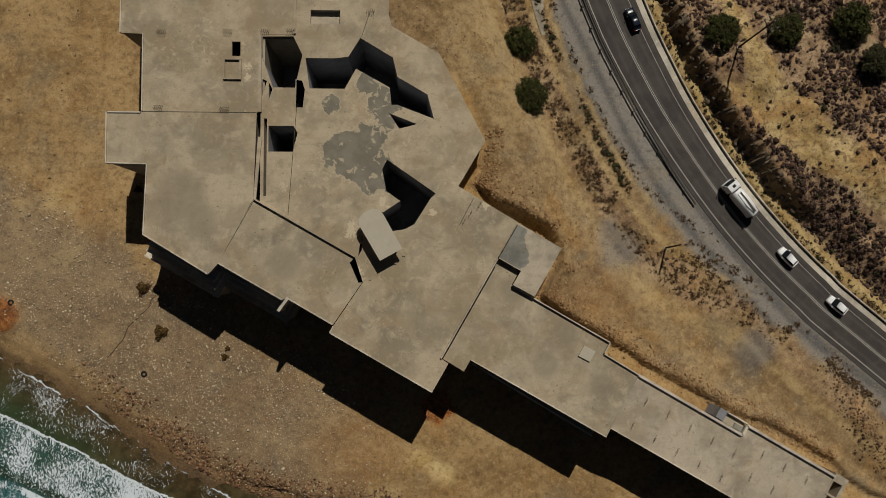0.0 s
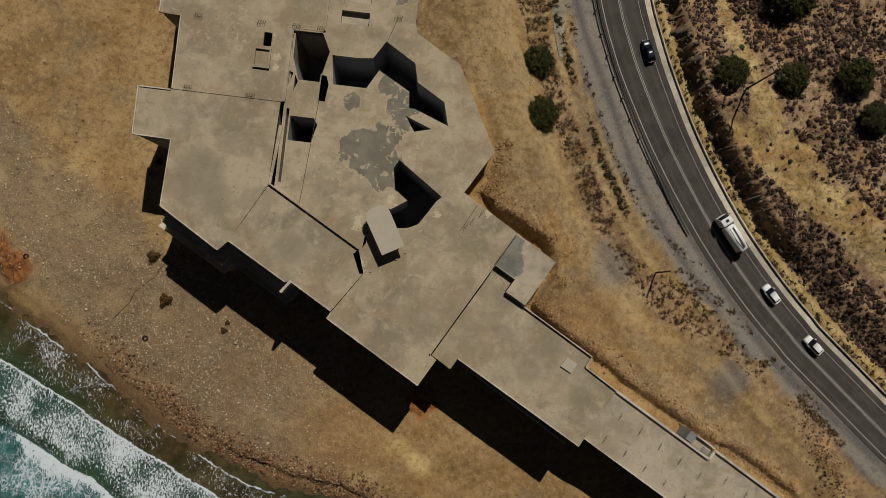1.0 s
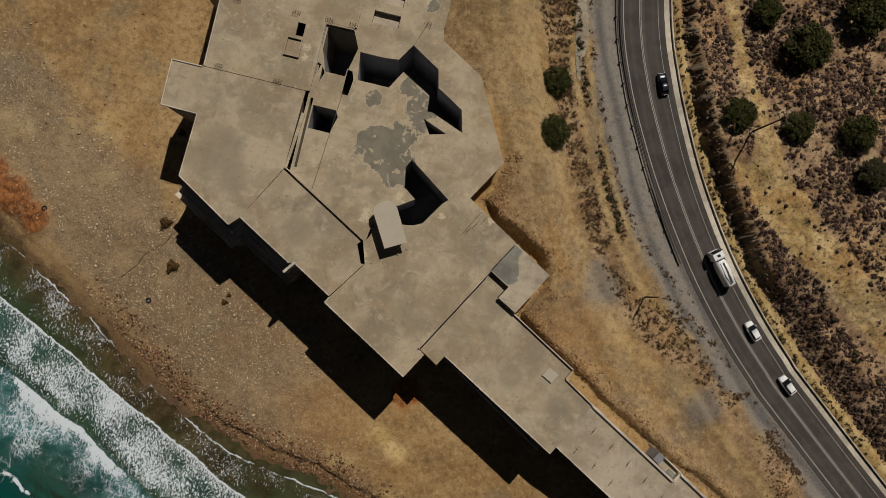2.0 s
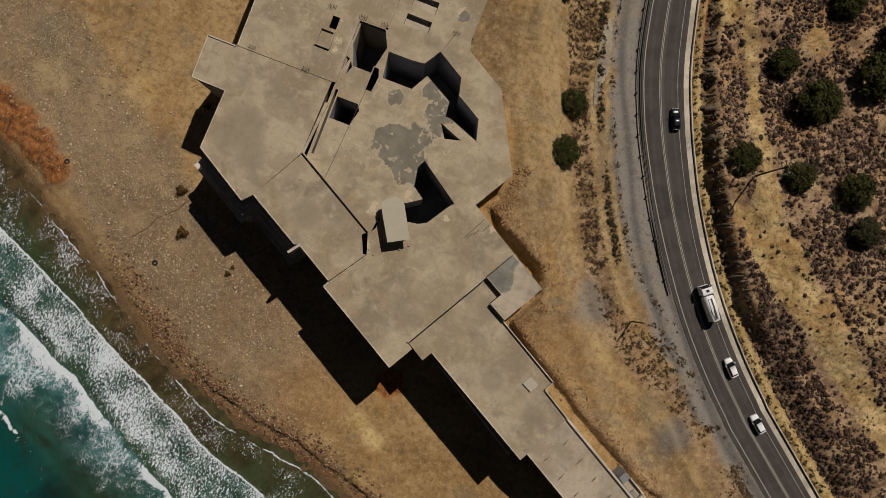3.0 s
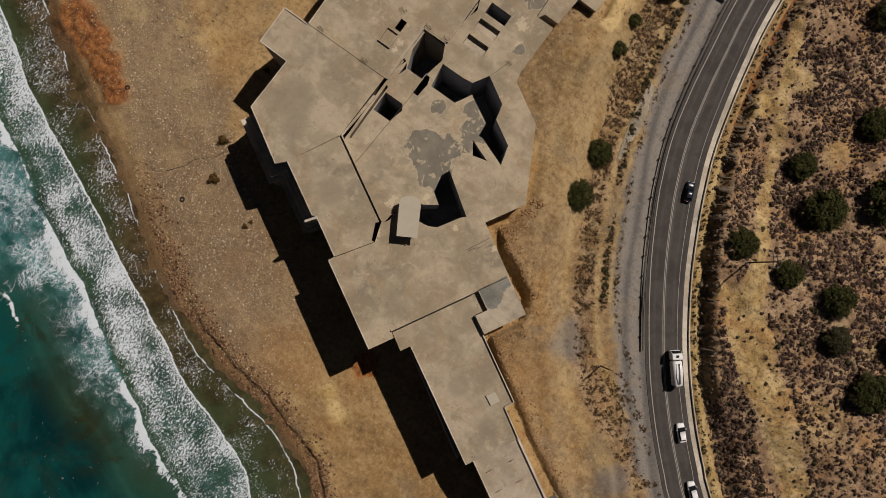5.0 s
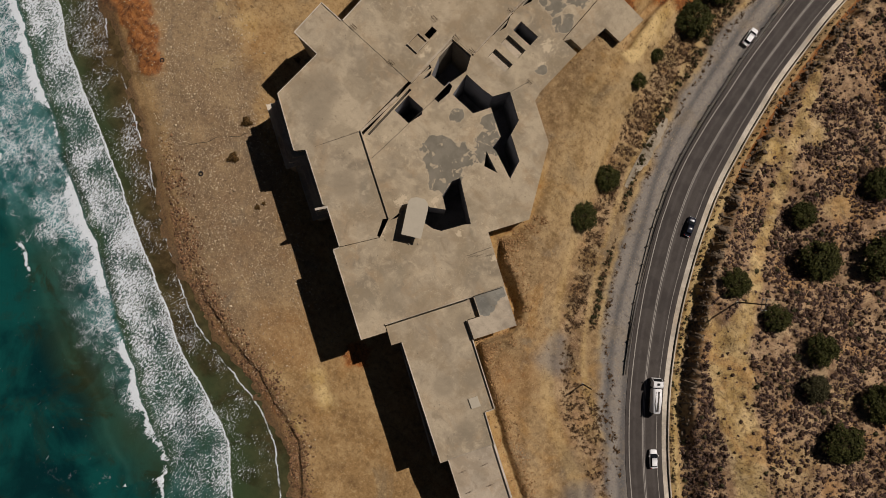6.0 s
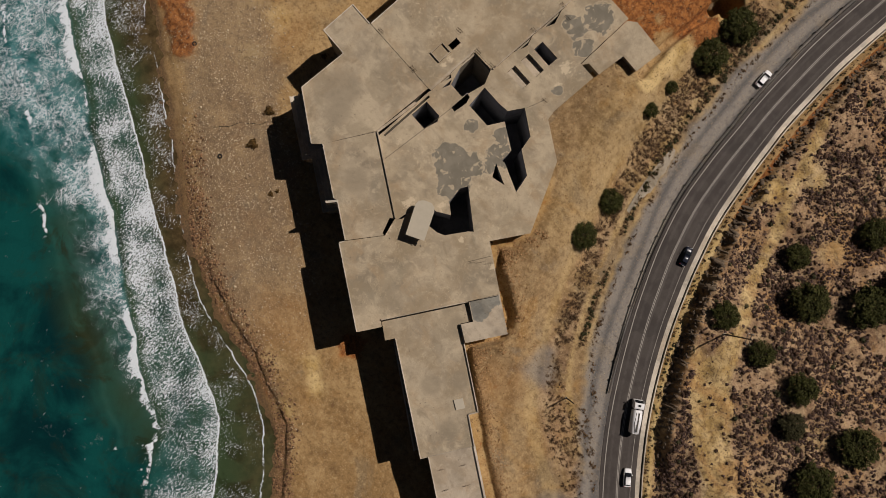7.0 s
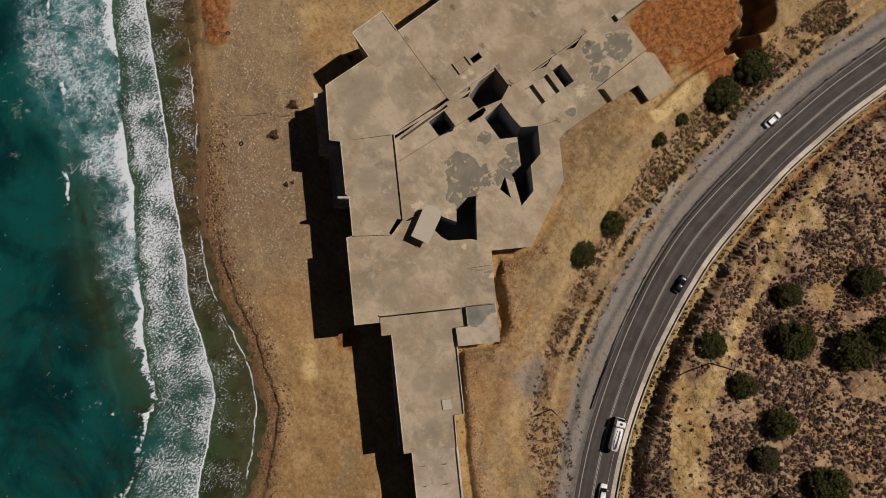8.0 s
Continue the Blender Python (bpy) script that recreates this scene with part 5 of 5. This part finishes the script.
def tree(name, label, seed, material):
    """A low round tree: short trunk, spreading limbs, a crown of many leaves with gaps. About 2 m across its half."""
    r = np.random.default_rng(seed)
    ob = thing(name, label, "tree", "round green trees")
    clumps, sizes = [], []
    limbs = [tube([(0, 0, -0.4), (0.03, 0.02, 0.35), (0.0, 0.05, 0.6)], 0.12, 8, 0.7)]
    for k in range(46):
        a, e = 2.4 * k + r.uniform(-0.4, 0.4), (k + 0.5) / 46
        reach = 0.80 * math.sqrt(1 - e**2 * 0.95) * r.uniform(0.82, 1.08)
        tip = (math.cos(a) * reach, math.sin(a) * reach, 0.28 + 0.62 * e * r.uniform(0.85, 1.1))
        clumps.append(tip)
        sizes.append(r.uniform(0.20, 0.34))
        if k % 4 == 0:
            limbs.append(tube([(0, 0.03, 0.4), (tip[0] * 0.5, tip[1] * 0.5, 0.35 + (tip[2] - 0.4) * 0.6), tip], 0.05, 5, 0.3))
    part("trunk", joined(limbs), BARK, ob)
    v, f = leaf_cloud(clumps, np.array(sizes), 130, 0.8, (0.10, 0.20), seed)
    cloud("crown", v, f, material, ob)
    return ob


TREES = [(75.5, 43.0, 3.4), (63.6, 57.4, 4.3), (53.7, 41.9, 2.9), (64.7, 41.8, 2.9), (92.0, 43.3, 4.3), (91.6, 31.2, 4.0), (72.7, 65.9, 4.6), (55.3, 63.0, 2.8), (62.3, 78.4, 3.2), (74.3, 74.4, 4.2),
         (18.8, 41.0, 2.75), (20.4, 30.9, 3.0), (9.4, 60.7, 1.8), (8.7, 68.0, 1.5), (9.5, 79.8, 3.9), (8.6, 89.2, 4.2), (51.5, 99.0, 3.0)]
sources = []
for k, (x, y, r) in enumerate(TREES):
    m = pose(x, y, float(land([x], [y])[0][0]), 0, 0, 77 * k)
    if k < 3:
        sources.append(tree("tree", "low round dark green tree on dry ground", 51 + k, LEAF))
        sources[k].matrix_basis, sources[k].scale = m, (r * 1.08, r * 1.08, r * 0.85)
    else:
        ob = copy_thing(sources[k % 3], m)
        ob.scale = (r * 1.08, r * 1.08, r * 0.85)
ob = tree("tree", "low round half-dry olive brown tree", 54, SCRUB_GREEN)
ob.matrix_basis, ob.scale = pose(80.0, 36.0, float(land([80.0], [36.0])[0][0])), (3.0, 3.0, 2.3)


# ---- stones ----
def stones(name, label, x, y, zz, size, seed, material=STONE):
    """Loose angular stones, half sunk."""
    r = np.random.default_rng(seed)
    n = len(x)
    base = np.array([(1, 0, 0), (0.3, 1, 0), (-1, 0.2, 0), (-0.2, -1, 0), (0.45, 0.4, 0.6), (-0.4, 0.35, 0.65), (-0.1, -0.5, 0.6), (0.1, 0, -0.6)], float)
    tri = np.array([(0, 1, 4), (1, 5, 4), (1, 2, 5), (2, 6, 5), (2, 3, 6), (3, 0, 6), (0, 4, 6), (4, 5, 6), (1, 0, 7), (2, 1, 7), (3, 2, 7), (0, 3, 7)])
    v = base[None] * r.uniform(0.7, 1.3, (n, 8, 1)) + r.normal(size=(n, 8, 3)) * 0.08
    v = v * (size * r.uniform(0.6, 1.2, n))[:, None, None] * np.stack([np.ones(n), r.uniform(0.55, 1, n), r.uniform(0.6, 1, n)], -1)[:, None]
    a = r.uniform(0, 6.28, n)
    c, s = np.cos(a)[:, None], np.sin(a)[:, None]
    v = np.stack([v[..., 0] * c - v[..., 1] * s, v[..., 0] * s + v[..., 1] * c, v[..., 2]], -1) + np.stack([x, y, zz], -1)[:, None]
    faces = (tri[None] + (np.arange(n) * 8)[:, None, None]).reshape(-1, 3)
    return tagged(cloud(name, v.reshape(-1, 3), faces, material), label, "stones", kind="stuff")


def on_beach(x, y, d, ds, db):
    band = ease((ds - 2.5) / 2.5) * ease((34 - ds) / 12) * ease((2 - x) / 30) * (db < -10)
    rim = 0.8 * ease((ds - 1.5) / 1) * ease((9 - ds) / 5) * ease((30 - x) / 30)
    return (1 - 0.85 * outcrop(x, y)) * np.maximum(band * (0.25 + 0.75 * ease((fbm(x, y, 6, 61) - 0.40) / 0.2)), rim * ease((fbm(x, y, 5, 62) - 0.36) / 0.2))


sp = scatter(110000, -110, 24, -62, 34, on_beach)
stones("pebbles", "pale pebbles strewn over the sandy beach", *sp, 0.07 + 0.20 * rng.uniform(size=len(sp[0]))**3.0, 71)
sp = scatter(2600, -122, 34, -75, 45, on_beach)
stones("cobbles", "larger stones on the beach", *sp, 0.18 + 0.28 * rng.uniform(size=len(sp[0]))**3, 72)


def on_rim(x, y, d, ds, db):
    return ease((ds - 0.8) / 1) * ease((8.5 - ds) / 5) * (0.3 + 0.7 * ease((fbm(x, y, 4, 63) - 0.40) / 0.15)) * ease((x + 66) / 22)


sp = along_road(42000, 0.5, 9.0, on_rim, -72, 4, SHORE)
stones("shore_cobbles", "reddish brown cobbles along the waterline", *sp, 0.08 + 0.34 * rng.uniform(size=len(sp[0]))**3.2, 78, SHORE_STONE)


def on_bank(x, y, d, ds, db):
    return 0.75 * ease((db - 2.6) / 0.6) * ease((7.5 - db) / 3.5) * ease((x - 5) / 4)


def on_heap(x, y, d, ds, db):
    return np.exp(-((x - 81) + (y + 28) * 0.55) ** 2 / 6 - (y + 28) ** 2 / 70) + np.exp(-((x - 77) ** 2 + (y + 17) ** 2) / 4)


sp = scatter(9000, 72, 94, -46, -12, on_heap)
stones("rubble_heap", "heap of brown earth and broken rock", *sp, 0.07 + 0.24 * rng.uniform(size=len(sp[0]))**3, 79, DARK_CLOD)
sp = scatter(1500, 72, 94, -46, -12, on_heap)
scrub("heap_scrub", "dry scrub on the rubble heap", sp, 0.12 + 0.3 * rng.uniform(size=len(sp[0]))**2, 20, SCRUB, seed=13)
sp = along_road(11000, 2.6, 7.5, on_bank, -38, 24, LAND_EDGE)
stones("rubble", "earth clods and rubble along the dug bank", *sp, 0.08 + 0.26 * rng.uniform(size=len(sp[0]))**3, 73, CLOD)


def on_earth(x, y, d, ds, db):
    return (0.15 + 0.85 * ease((fbm(x, y, 5, 64) - 0.45) / 0.12)) * (db > 0.4) * (d < -25) * ease((16 - db) / 8)


sp = scatter(26000, -8, 70, -34, 92, on_earth)
stones("earth_clods", "clods and small stones on the earth beside the building", *sp, 0.05 + 0.17 * rng.uniform(size=len(sp[0]))**3, 81, CLOD)
sp = scatter(2600, -8, 60, -24, 70, lambda x, y, d, ds, db: 0.8 * on_earth(x, y, d, ds, db) * ease((fbm(x, y, 3, 65) - 0.5) / 0.1))
scrub("earth_tufts", "small dry tufts on the earth beside the building", sp, 0.08 + 0.2 * rng.uniform(size=len(sp[0]))**2, 10, VERGE_SCRUB, seed=14, full=0.45)


def on_cut(x, y, d, ds, db):
    return 0.95 * ease((d - 3.3) / 0.5) * ease((5.9 - d) / 0.8) * (1 - 0.85 * ease((16 - y) / 10))


def cut_ribs():
    """Upright beds of dark rock that stand out of the cutting, one after another along the road."""
    r = np.random.default_rng(93)
    line = KERB_LINE[(KERB_LINE[:, 1] > 11) & (KERB_LINE[:, 1] < 66)]
    e = np.gradient(line, axis=0)
    e /= np.hypot(*e.T)[:, None]
    step = np.concatenate([[0], np.cumsum(np.hypot(*np.diff(line, axis=0).T))])
    at = np.cumsum(0.35 + 2.2 * r.uniform(size=150)**2)
    at = at[at < step[-1] - 1]
    n = len(at)
    base = np.stack([np.interp(at, step, line[:, k]) for k in (0, 1)], -1)
    along = np.stack([np.interp(at, step, e[:, k]) for k in (0, 1)], -1)
    along /= np.hypot(*along.T)[:, None]
    away = np.stack([-along[:, 1], along[:, 0]], -1)
    half, slant = 0.08 + 0.45 * r.uniform(size=n)**2, r.uniform(-0.7, 0.5, n)
    rows = []
    for d0, up in ((3.4, 0.05), (4.1, 0.24), (5.0, 0.30), (5.9, 0.06)):
        q = base + away * (d0 + r.uniform(-0.45, 0.45, n))[:, None] + along * (slant * (d0 - 4.5) / 1.5)[:, None]
        zz = land(q[:, 0], q[:, 1])[0]
        top = zz + up * r.uniform(0.5, 1.5, n)
        for side in (-1, 1):
            w = q + along * (side * half)[:, None]
            rows += [np.stack([w[:, 0], w[:, 1], zz - 0.6], -1), np.stack([w[:, 0], w[:, 1], top], -1)]
    v = np.stack(rows, 1)
    quads = []
    for k in range(3):
        o = 4 * k
        quads += [(o, o + 4, o + 5, o + 1), (o + 2, o + 3, o + 7, o + 6), (o + 1, o + 5, o + 7, o + 3)]
    quads += [(0, 1, 3, 2), (12, 14, 15, 13)]
    faces = (np.array(quads)[None] + (np.arange(n) * 16)[:, None, None]).reshape(-1, 4)
    tagged(cloud("rock_beds", v.reshape(-1, 3), faces, BEDS), "upright dark rock beds of the road cutting", "rock", kind="stuff")


cut_ribs()
sp = along_road(4200, 3.2, 6.0, on_cut)
stones("cut_rocks", "jagged dark rock of the road cutting", *sp, 0.15 + 0.60 * rng.uniform(size=len(sp[0]))**2.5, 74, ROCK)
sp = scatter(9000, 34, 114, -45, 126, lambda x, y, d, ds, db: 0.30 * (d > 6.5))
stones("hill_stones", "small stones among the scrub", *sp, 0.06 + 0.14 * rng.uniform(size=len(sp[0]))**3, 75)
sp = scatter(5000, -20, 110, -40, 110, lambda x, y, d, ds, db: 0.35 * ((d < -14) & (d > -40) & (db > 3)))
stones("verge_stones", "small stones on the dusty ground", *sp, 0.05 + 0.13 * rng.uniform(size=len(sp[0]))**3, 76, CLOD)


# ---- vehicles ----
def loft(sections, material_bevel=0.0):
    """A shell through cross-sections (x, half width, bottom, top, half width at the top)."""
    verts, faces = [], []
    for x, w, z0, z1, wt in sections:
        verts += [(x, -w * 0.94, z0), (x, -w, z0 + (z1 - z0) * 0.45), (x, -wt, z1), (x, -wt * 0.6, z1 + 0.03), (x, wt * 0.6, z1 + 0.03), (x, wt, z1), (x, w, z0 + (z1 - z0) * 0.45), (x, w * 0.94, z0)]
    for i in range(len(sections) - 1):
        o = 8 * i
        faces += [(o + k, o + (k + 1) % 8, o + 8 + (k + 1) % 8, o + 8 + k) for k in range(8)]
    faces += [tuple(range(8)), tuple(range(len(verts) - 8, len(verts)))[::-1]]
    return [(x, y, z) for x, y, z in verts], [f[::-1] for f in faces]


def wheel(parent, x, y, r, width):
    tyre = part("wheel", tube([(x, y - width / 2, r), (x, y + width / 2, r)], r, 16), RUBBER, parent)
    part("rim", tube([(x, y - width / 2 - 0.01, r), (x, y + width / 2 + 0.01, r)], r * 0.6, 12), GALV, tyre)


def car(label, paint, at, length=4.3, tall=1.5):
    ob = thing("car", label, "car", "cars on the coast road", at=at)
    h, w = length / 2, 0.88
    part("body", loft([(-h, 0.72, 0.38, 0.72, 0.66), (-h + 0.15, 0.84, 0.28, 0.92, 0.76), (-h + 0.9, w, 0.24, 0.98, 0.80), (0.6, w, 0.24, 0.96, 0.80), (h - 0.9, w, 0.24, 0.90, 0.78),
                       (h - 0.2, 0.80, 0.28, 0.78, 0.70), (h, 0.64, 0.38, 0.62, 0.58)]), paint, ob, smooth=True)
    cabin = part("cabin", loft([(-h + 0.35, 0.70, 0.85, 0.98, 0.66), (-h + 0.85, 0.76, 0.85, tall - 0.04, 0.60), (-0.2, 0.78, 0.85, tall, 0.62), (0.45, 0.77, 0.85, tall - 0.05, 0.60), (1.15, 0.74, 0.85, 0.95, 0.70)]), GLASS, ob)
    part("roof", loft([(-h + 0.72, 0.56, tall - 0.10, tall - 0.03, 0.53), (-0.2, 0.63, tall - 0.06, tall + 0.02, 0.58), (0.42, 0.60, tall - 0.10, tall - 0.03, 0.55)]), paint, ob, smooth=True)
    for s in (-1, 1):
        part("side_mirror", block(0.62, 0.82, s * 0.98 - 0.09, s * 0.98 + 0.09, 0.9, 1.04, 0.02), paint, ob)
        part("headlight", block(h - 0.25, h - 0.02, s * 0.52 - 0.14, s * 0.52 + 0.14, 0.60, 0.74, 0.03), LAMP_GLASS, ob)
        part("tail_light", block(-h - 0.01, -h + 0.14, s * 0.60 - 0.12, s * 0.60 + 0.12, 0.70, 0.86, 0.02), LAMP_RED, ob)
        for x in (-1.28, 1.32):
            wheel(ob, x, s * 0.76, 0.31, 0.2)
    return ob


def truck(at):
    ob = thing("tank_truck", "white tank truck with a short cab on the coast road", "truck", at=at)
    part("chassis", block(-3.7, 3.6, -0.5, 0.5, 0.6, 0.95, 0.03), TRIM, ob)
    part("cab", loft([(2.0, 1.12, 0.7, 2.7, 1.08), (2.3, 1.15, 0.6, 2.85, 1.06), (3.3, 1.15, 0.55, 2.75, 1.04), (3.75, 1.10, 0.5, 1.7, 1.06), (3.85, 1.0, 0.55, 1.3, 0.98)]), PAINT_WHITE, ob)
    part("windscreen", loft([(3.36, 0.98, 1.75, 2.62, 0.94), (3.80, 1.0, 1.70, 1.80, 0.98)]), GLASS, ob)
    part("roof_vent", block(2.5, 3.0, -0.3, 0.3, 2.84, 2.95, 0.03), TRIM, ob)
    part("tank", loft([(-3.6, 0.7, 1.2, 2.3, 0.5), (-3.4, 1.12, 0.95, 2.75, 0.75), (-0.5, 1.2, 0.95, 3.0, 0.85), (1.5, 1.15, 0.95, 2.9, 0.8), (1.75, 0.8, 1.2, 2.5, 0.55)]), PAINT_WHITE, ob, smooth=True)
    part("walkway", block(-3.0, 1.2, -0.28, 0.0, 3.02, 3.08), GALV, ob)
    part("boom", tube([(1.2, 0.45, 2.95), (-1.4, 0.55, 3.05), (-3.2, 0.2, 2.85)], 0.06, 8), GALV, ob)
    part("hopper", block(-4.05, -3.35, -0.7, 0.7, 1.1, 2.3, 0.1), GALV, ob)
    part("ladder", block(-3.75, -3.65, 0.75, 1.1, 0.9, 2.6, 0.02), TRIM, ob)
    part("rear_bumper", block(-4.1, -3.95, -1.1, 1.1, 0.55, 0.75, 0.02), TRIM, ob)
    for s in (-1, 1):
        part("side_mirror", block(3.45, 3.6, s * 1.38 - 0.1, s * 1.38 + 0.1, 1.9, 2.35, 0.02), TRIM, ob)
        part("mudguard", block(-3.2, -0.6, s * 1.0 - 0.2, s * 1.0 + 0.2, 1.08, 1.16, 0.02), TRIM, ob)
        for x in (2.7, -1.3, -2.55):
            wheel(ob, x, s * 0.98, 0.5, 0.32)


def on_road(x, y, lane=-2.05):
    """The pose in the lane nearest to that place, driving north."""
    k = int(np.hypot(KERB_LINE[:, 0] - x, KERB_LINE[:, 1] - y).argmin())
    e = KERB_LINE[k - 1] - KERB_LINE[k + 1]
    e = e / np.hypot(*e)
    q = KERB_LINE[k] + e * float(np.dot((x, y) - KERB_LINE[k], e)) + np.array((e[1], -e[0])) * lane
    return pose(float(q[0]), float(q[1]), ROAD_Z + 0.01, 0, 0, math.degrees(math.atan2(e[1], e[0])))


car("dark blue car driving on the asphalt road", PAINT_DARK, on_road(39.6, 45.5), 4.4, 1.5)
truck(on_road(58.9, 13.2))
car("white hatchback driving on the asphalt road", PAINT_WHITE, on_road(67.6, 2.6), 4.1, 1.5)
car("white hatchback driving on the asphalt road", PAINT_WHITE, on_road(76.5, -6.2), 4.1, 1.5)
car("white car parked on the gravel verge", PAINT_WHITE, pose(21.3, 85.7, ROAD_Z + 0.03, 0, 0, 97), 4.3, 1.5)


# ---- poles and tyres ----
def power_pole(x, y, tall, arms, lean=(0, 0)):
    zz = float(land([x], [y])[0][0])
    ob = thing("power_pole", "dark wooden power pole with crossarms" if arms else "dark bare wooden pole", "power pole", "power poles", at=pose(x, y, zz))
    top = Vector((lean[0], lean[1], tall))
    part("pole", tube([(0, 0, -0.8), tuple(top * 0.5), tuple(top)], 0.17, 10, 0.75), WOOD, ob)
    e = Vector((-0.52, 0.85, 0))
    for k in range(arms):
        c = top * (1 - 0.03 - 0.13 * k)
        arm = part("crossarm", tube([tuple(c - e * 1.25), tuple(c + e * 1.25)], 0.09, 6), GALV, ob)
        for q in (-1.15, 0.0, 1.15):
            p = c + e * q
            part("insulator", tube([tuple(p), tuple(p + Vector((0.22, 0.13, 0.32)))], 0.08, 8, 0.7), LAMP_GLASS, arm)
    part("collar", tube([(0, 0, -0.05), (0, 0, 0.25)], 0.30, 10), WALL, ob)


power_pole(56.6, 39.0, 11.2, 2, (0.5, 0.6))
power_pole(45.2, 4.0, 6.6, 0, (0.25, 0.35))


def tyre(x, y, turn):
    zz = float(land([x], [y])[0][0])
    ob = thing("tyre", "old black tyre lying on the beach", "tyre", "tyres on the beach", at=pose(x, y, zz + 0.13, 6, 3, turn))
    verts, faces = [], []
    n, m = 24, 8
    for i in range(n):
        a = 2 * math.pi * i / n
        for j in range(m):
            b = 2 * math.pi * j / m
            r = 0.42 + 0.15 * math.cos(b)
            verts.append((math.cos(a) * r, math.sin(a) * r, 0.13 * math.sin(b)))
            faces.append((i * m + j, (i + 1) % n * m + j, (i + 1) % n * m + (j + 1) % m, i * m + (j + 1) % m))
    part("tread", (verts, faces), RUBBER, ob, smooth=True)


for x, y in ((-50.3, -19.3), (-74.7, -6.0)):
    tyre(x, y, 40)
x = np.array([-62.4, -63.4, -61.3])
y = np.array([-29.5, -29.0, -28.9])
stones("shore_rock", "dark soaked boulder in the swash", x, y, np.full(3, -1.4), np.array([0.75, 0.4, 0.35]), 77, ROCK)


def hose():
    """A dark hose half sunk in the sand, from the wall towards the water."""
    line = spline([(-57.0, -16.1), (-54.6, -13.4), (-53.0, -10.2), (-51.5, -8.8), (-49.8, -7.1), (-49.1, -5.6), (-47.6, -4.0)], 0.5)
    zz = land(line[:, 0], line[:, 1])[0]
    ob = thing("hose", "dark old hose half sunk in the beach sand", "hose")
    wave = np.sin(np.arange(len(line)) * 0.9) * 0.06
    part("pipe", tube([(x + w, y - w, q + 0.03) for (x, y), q, w in zip(line, zz, wave)], 0.055, 6), RUBBER, ob)


hose()


def old_pavement():
    """Broken pale concrete left between the verge scrub and the gravel."""
    ob = thing("old_pavement", "broken pale concrete strip beside the gravel verge", "pavement")
    r = np.random.default_rng(90)
    line = spline([(19.6, 60), (19.9, 56), (20.8, 51), (22.0, 46), (23.2, 42.5)], 1.3)
    wide = 2.2 * np.sin(np.linspace(0.25, 2.9, len(line))) + r.uniform(-0.35, 0.35, len(line))
    for k in range(len(line) - 1):
        (ax, ay), (bx, by) = line[k], line[k + 1]
        z0 = float(land([ax], [ay])[0][0])
        shape = [(ax - 0.3, ay), (ax + wide[k], ay), ((ax + bx) / 2 + (wide[k] + wide[k + 1]) / 2 + r.uniform(-0.3, 0.3), (ay + by) / 2), (bx + wide[k + 1], by + 0.03), (bx - 0.3, by + 0.03)]
        part("slab", prism(shape, z0 - 0.3, z0 + 0.09 + r.uniform(-0.01, 0.01)), WALL, ob)


old_pavement()
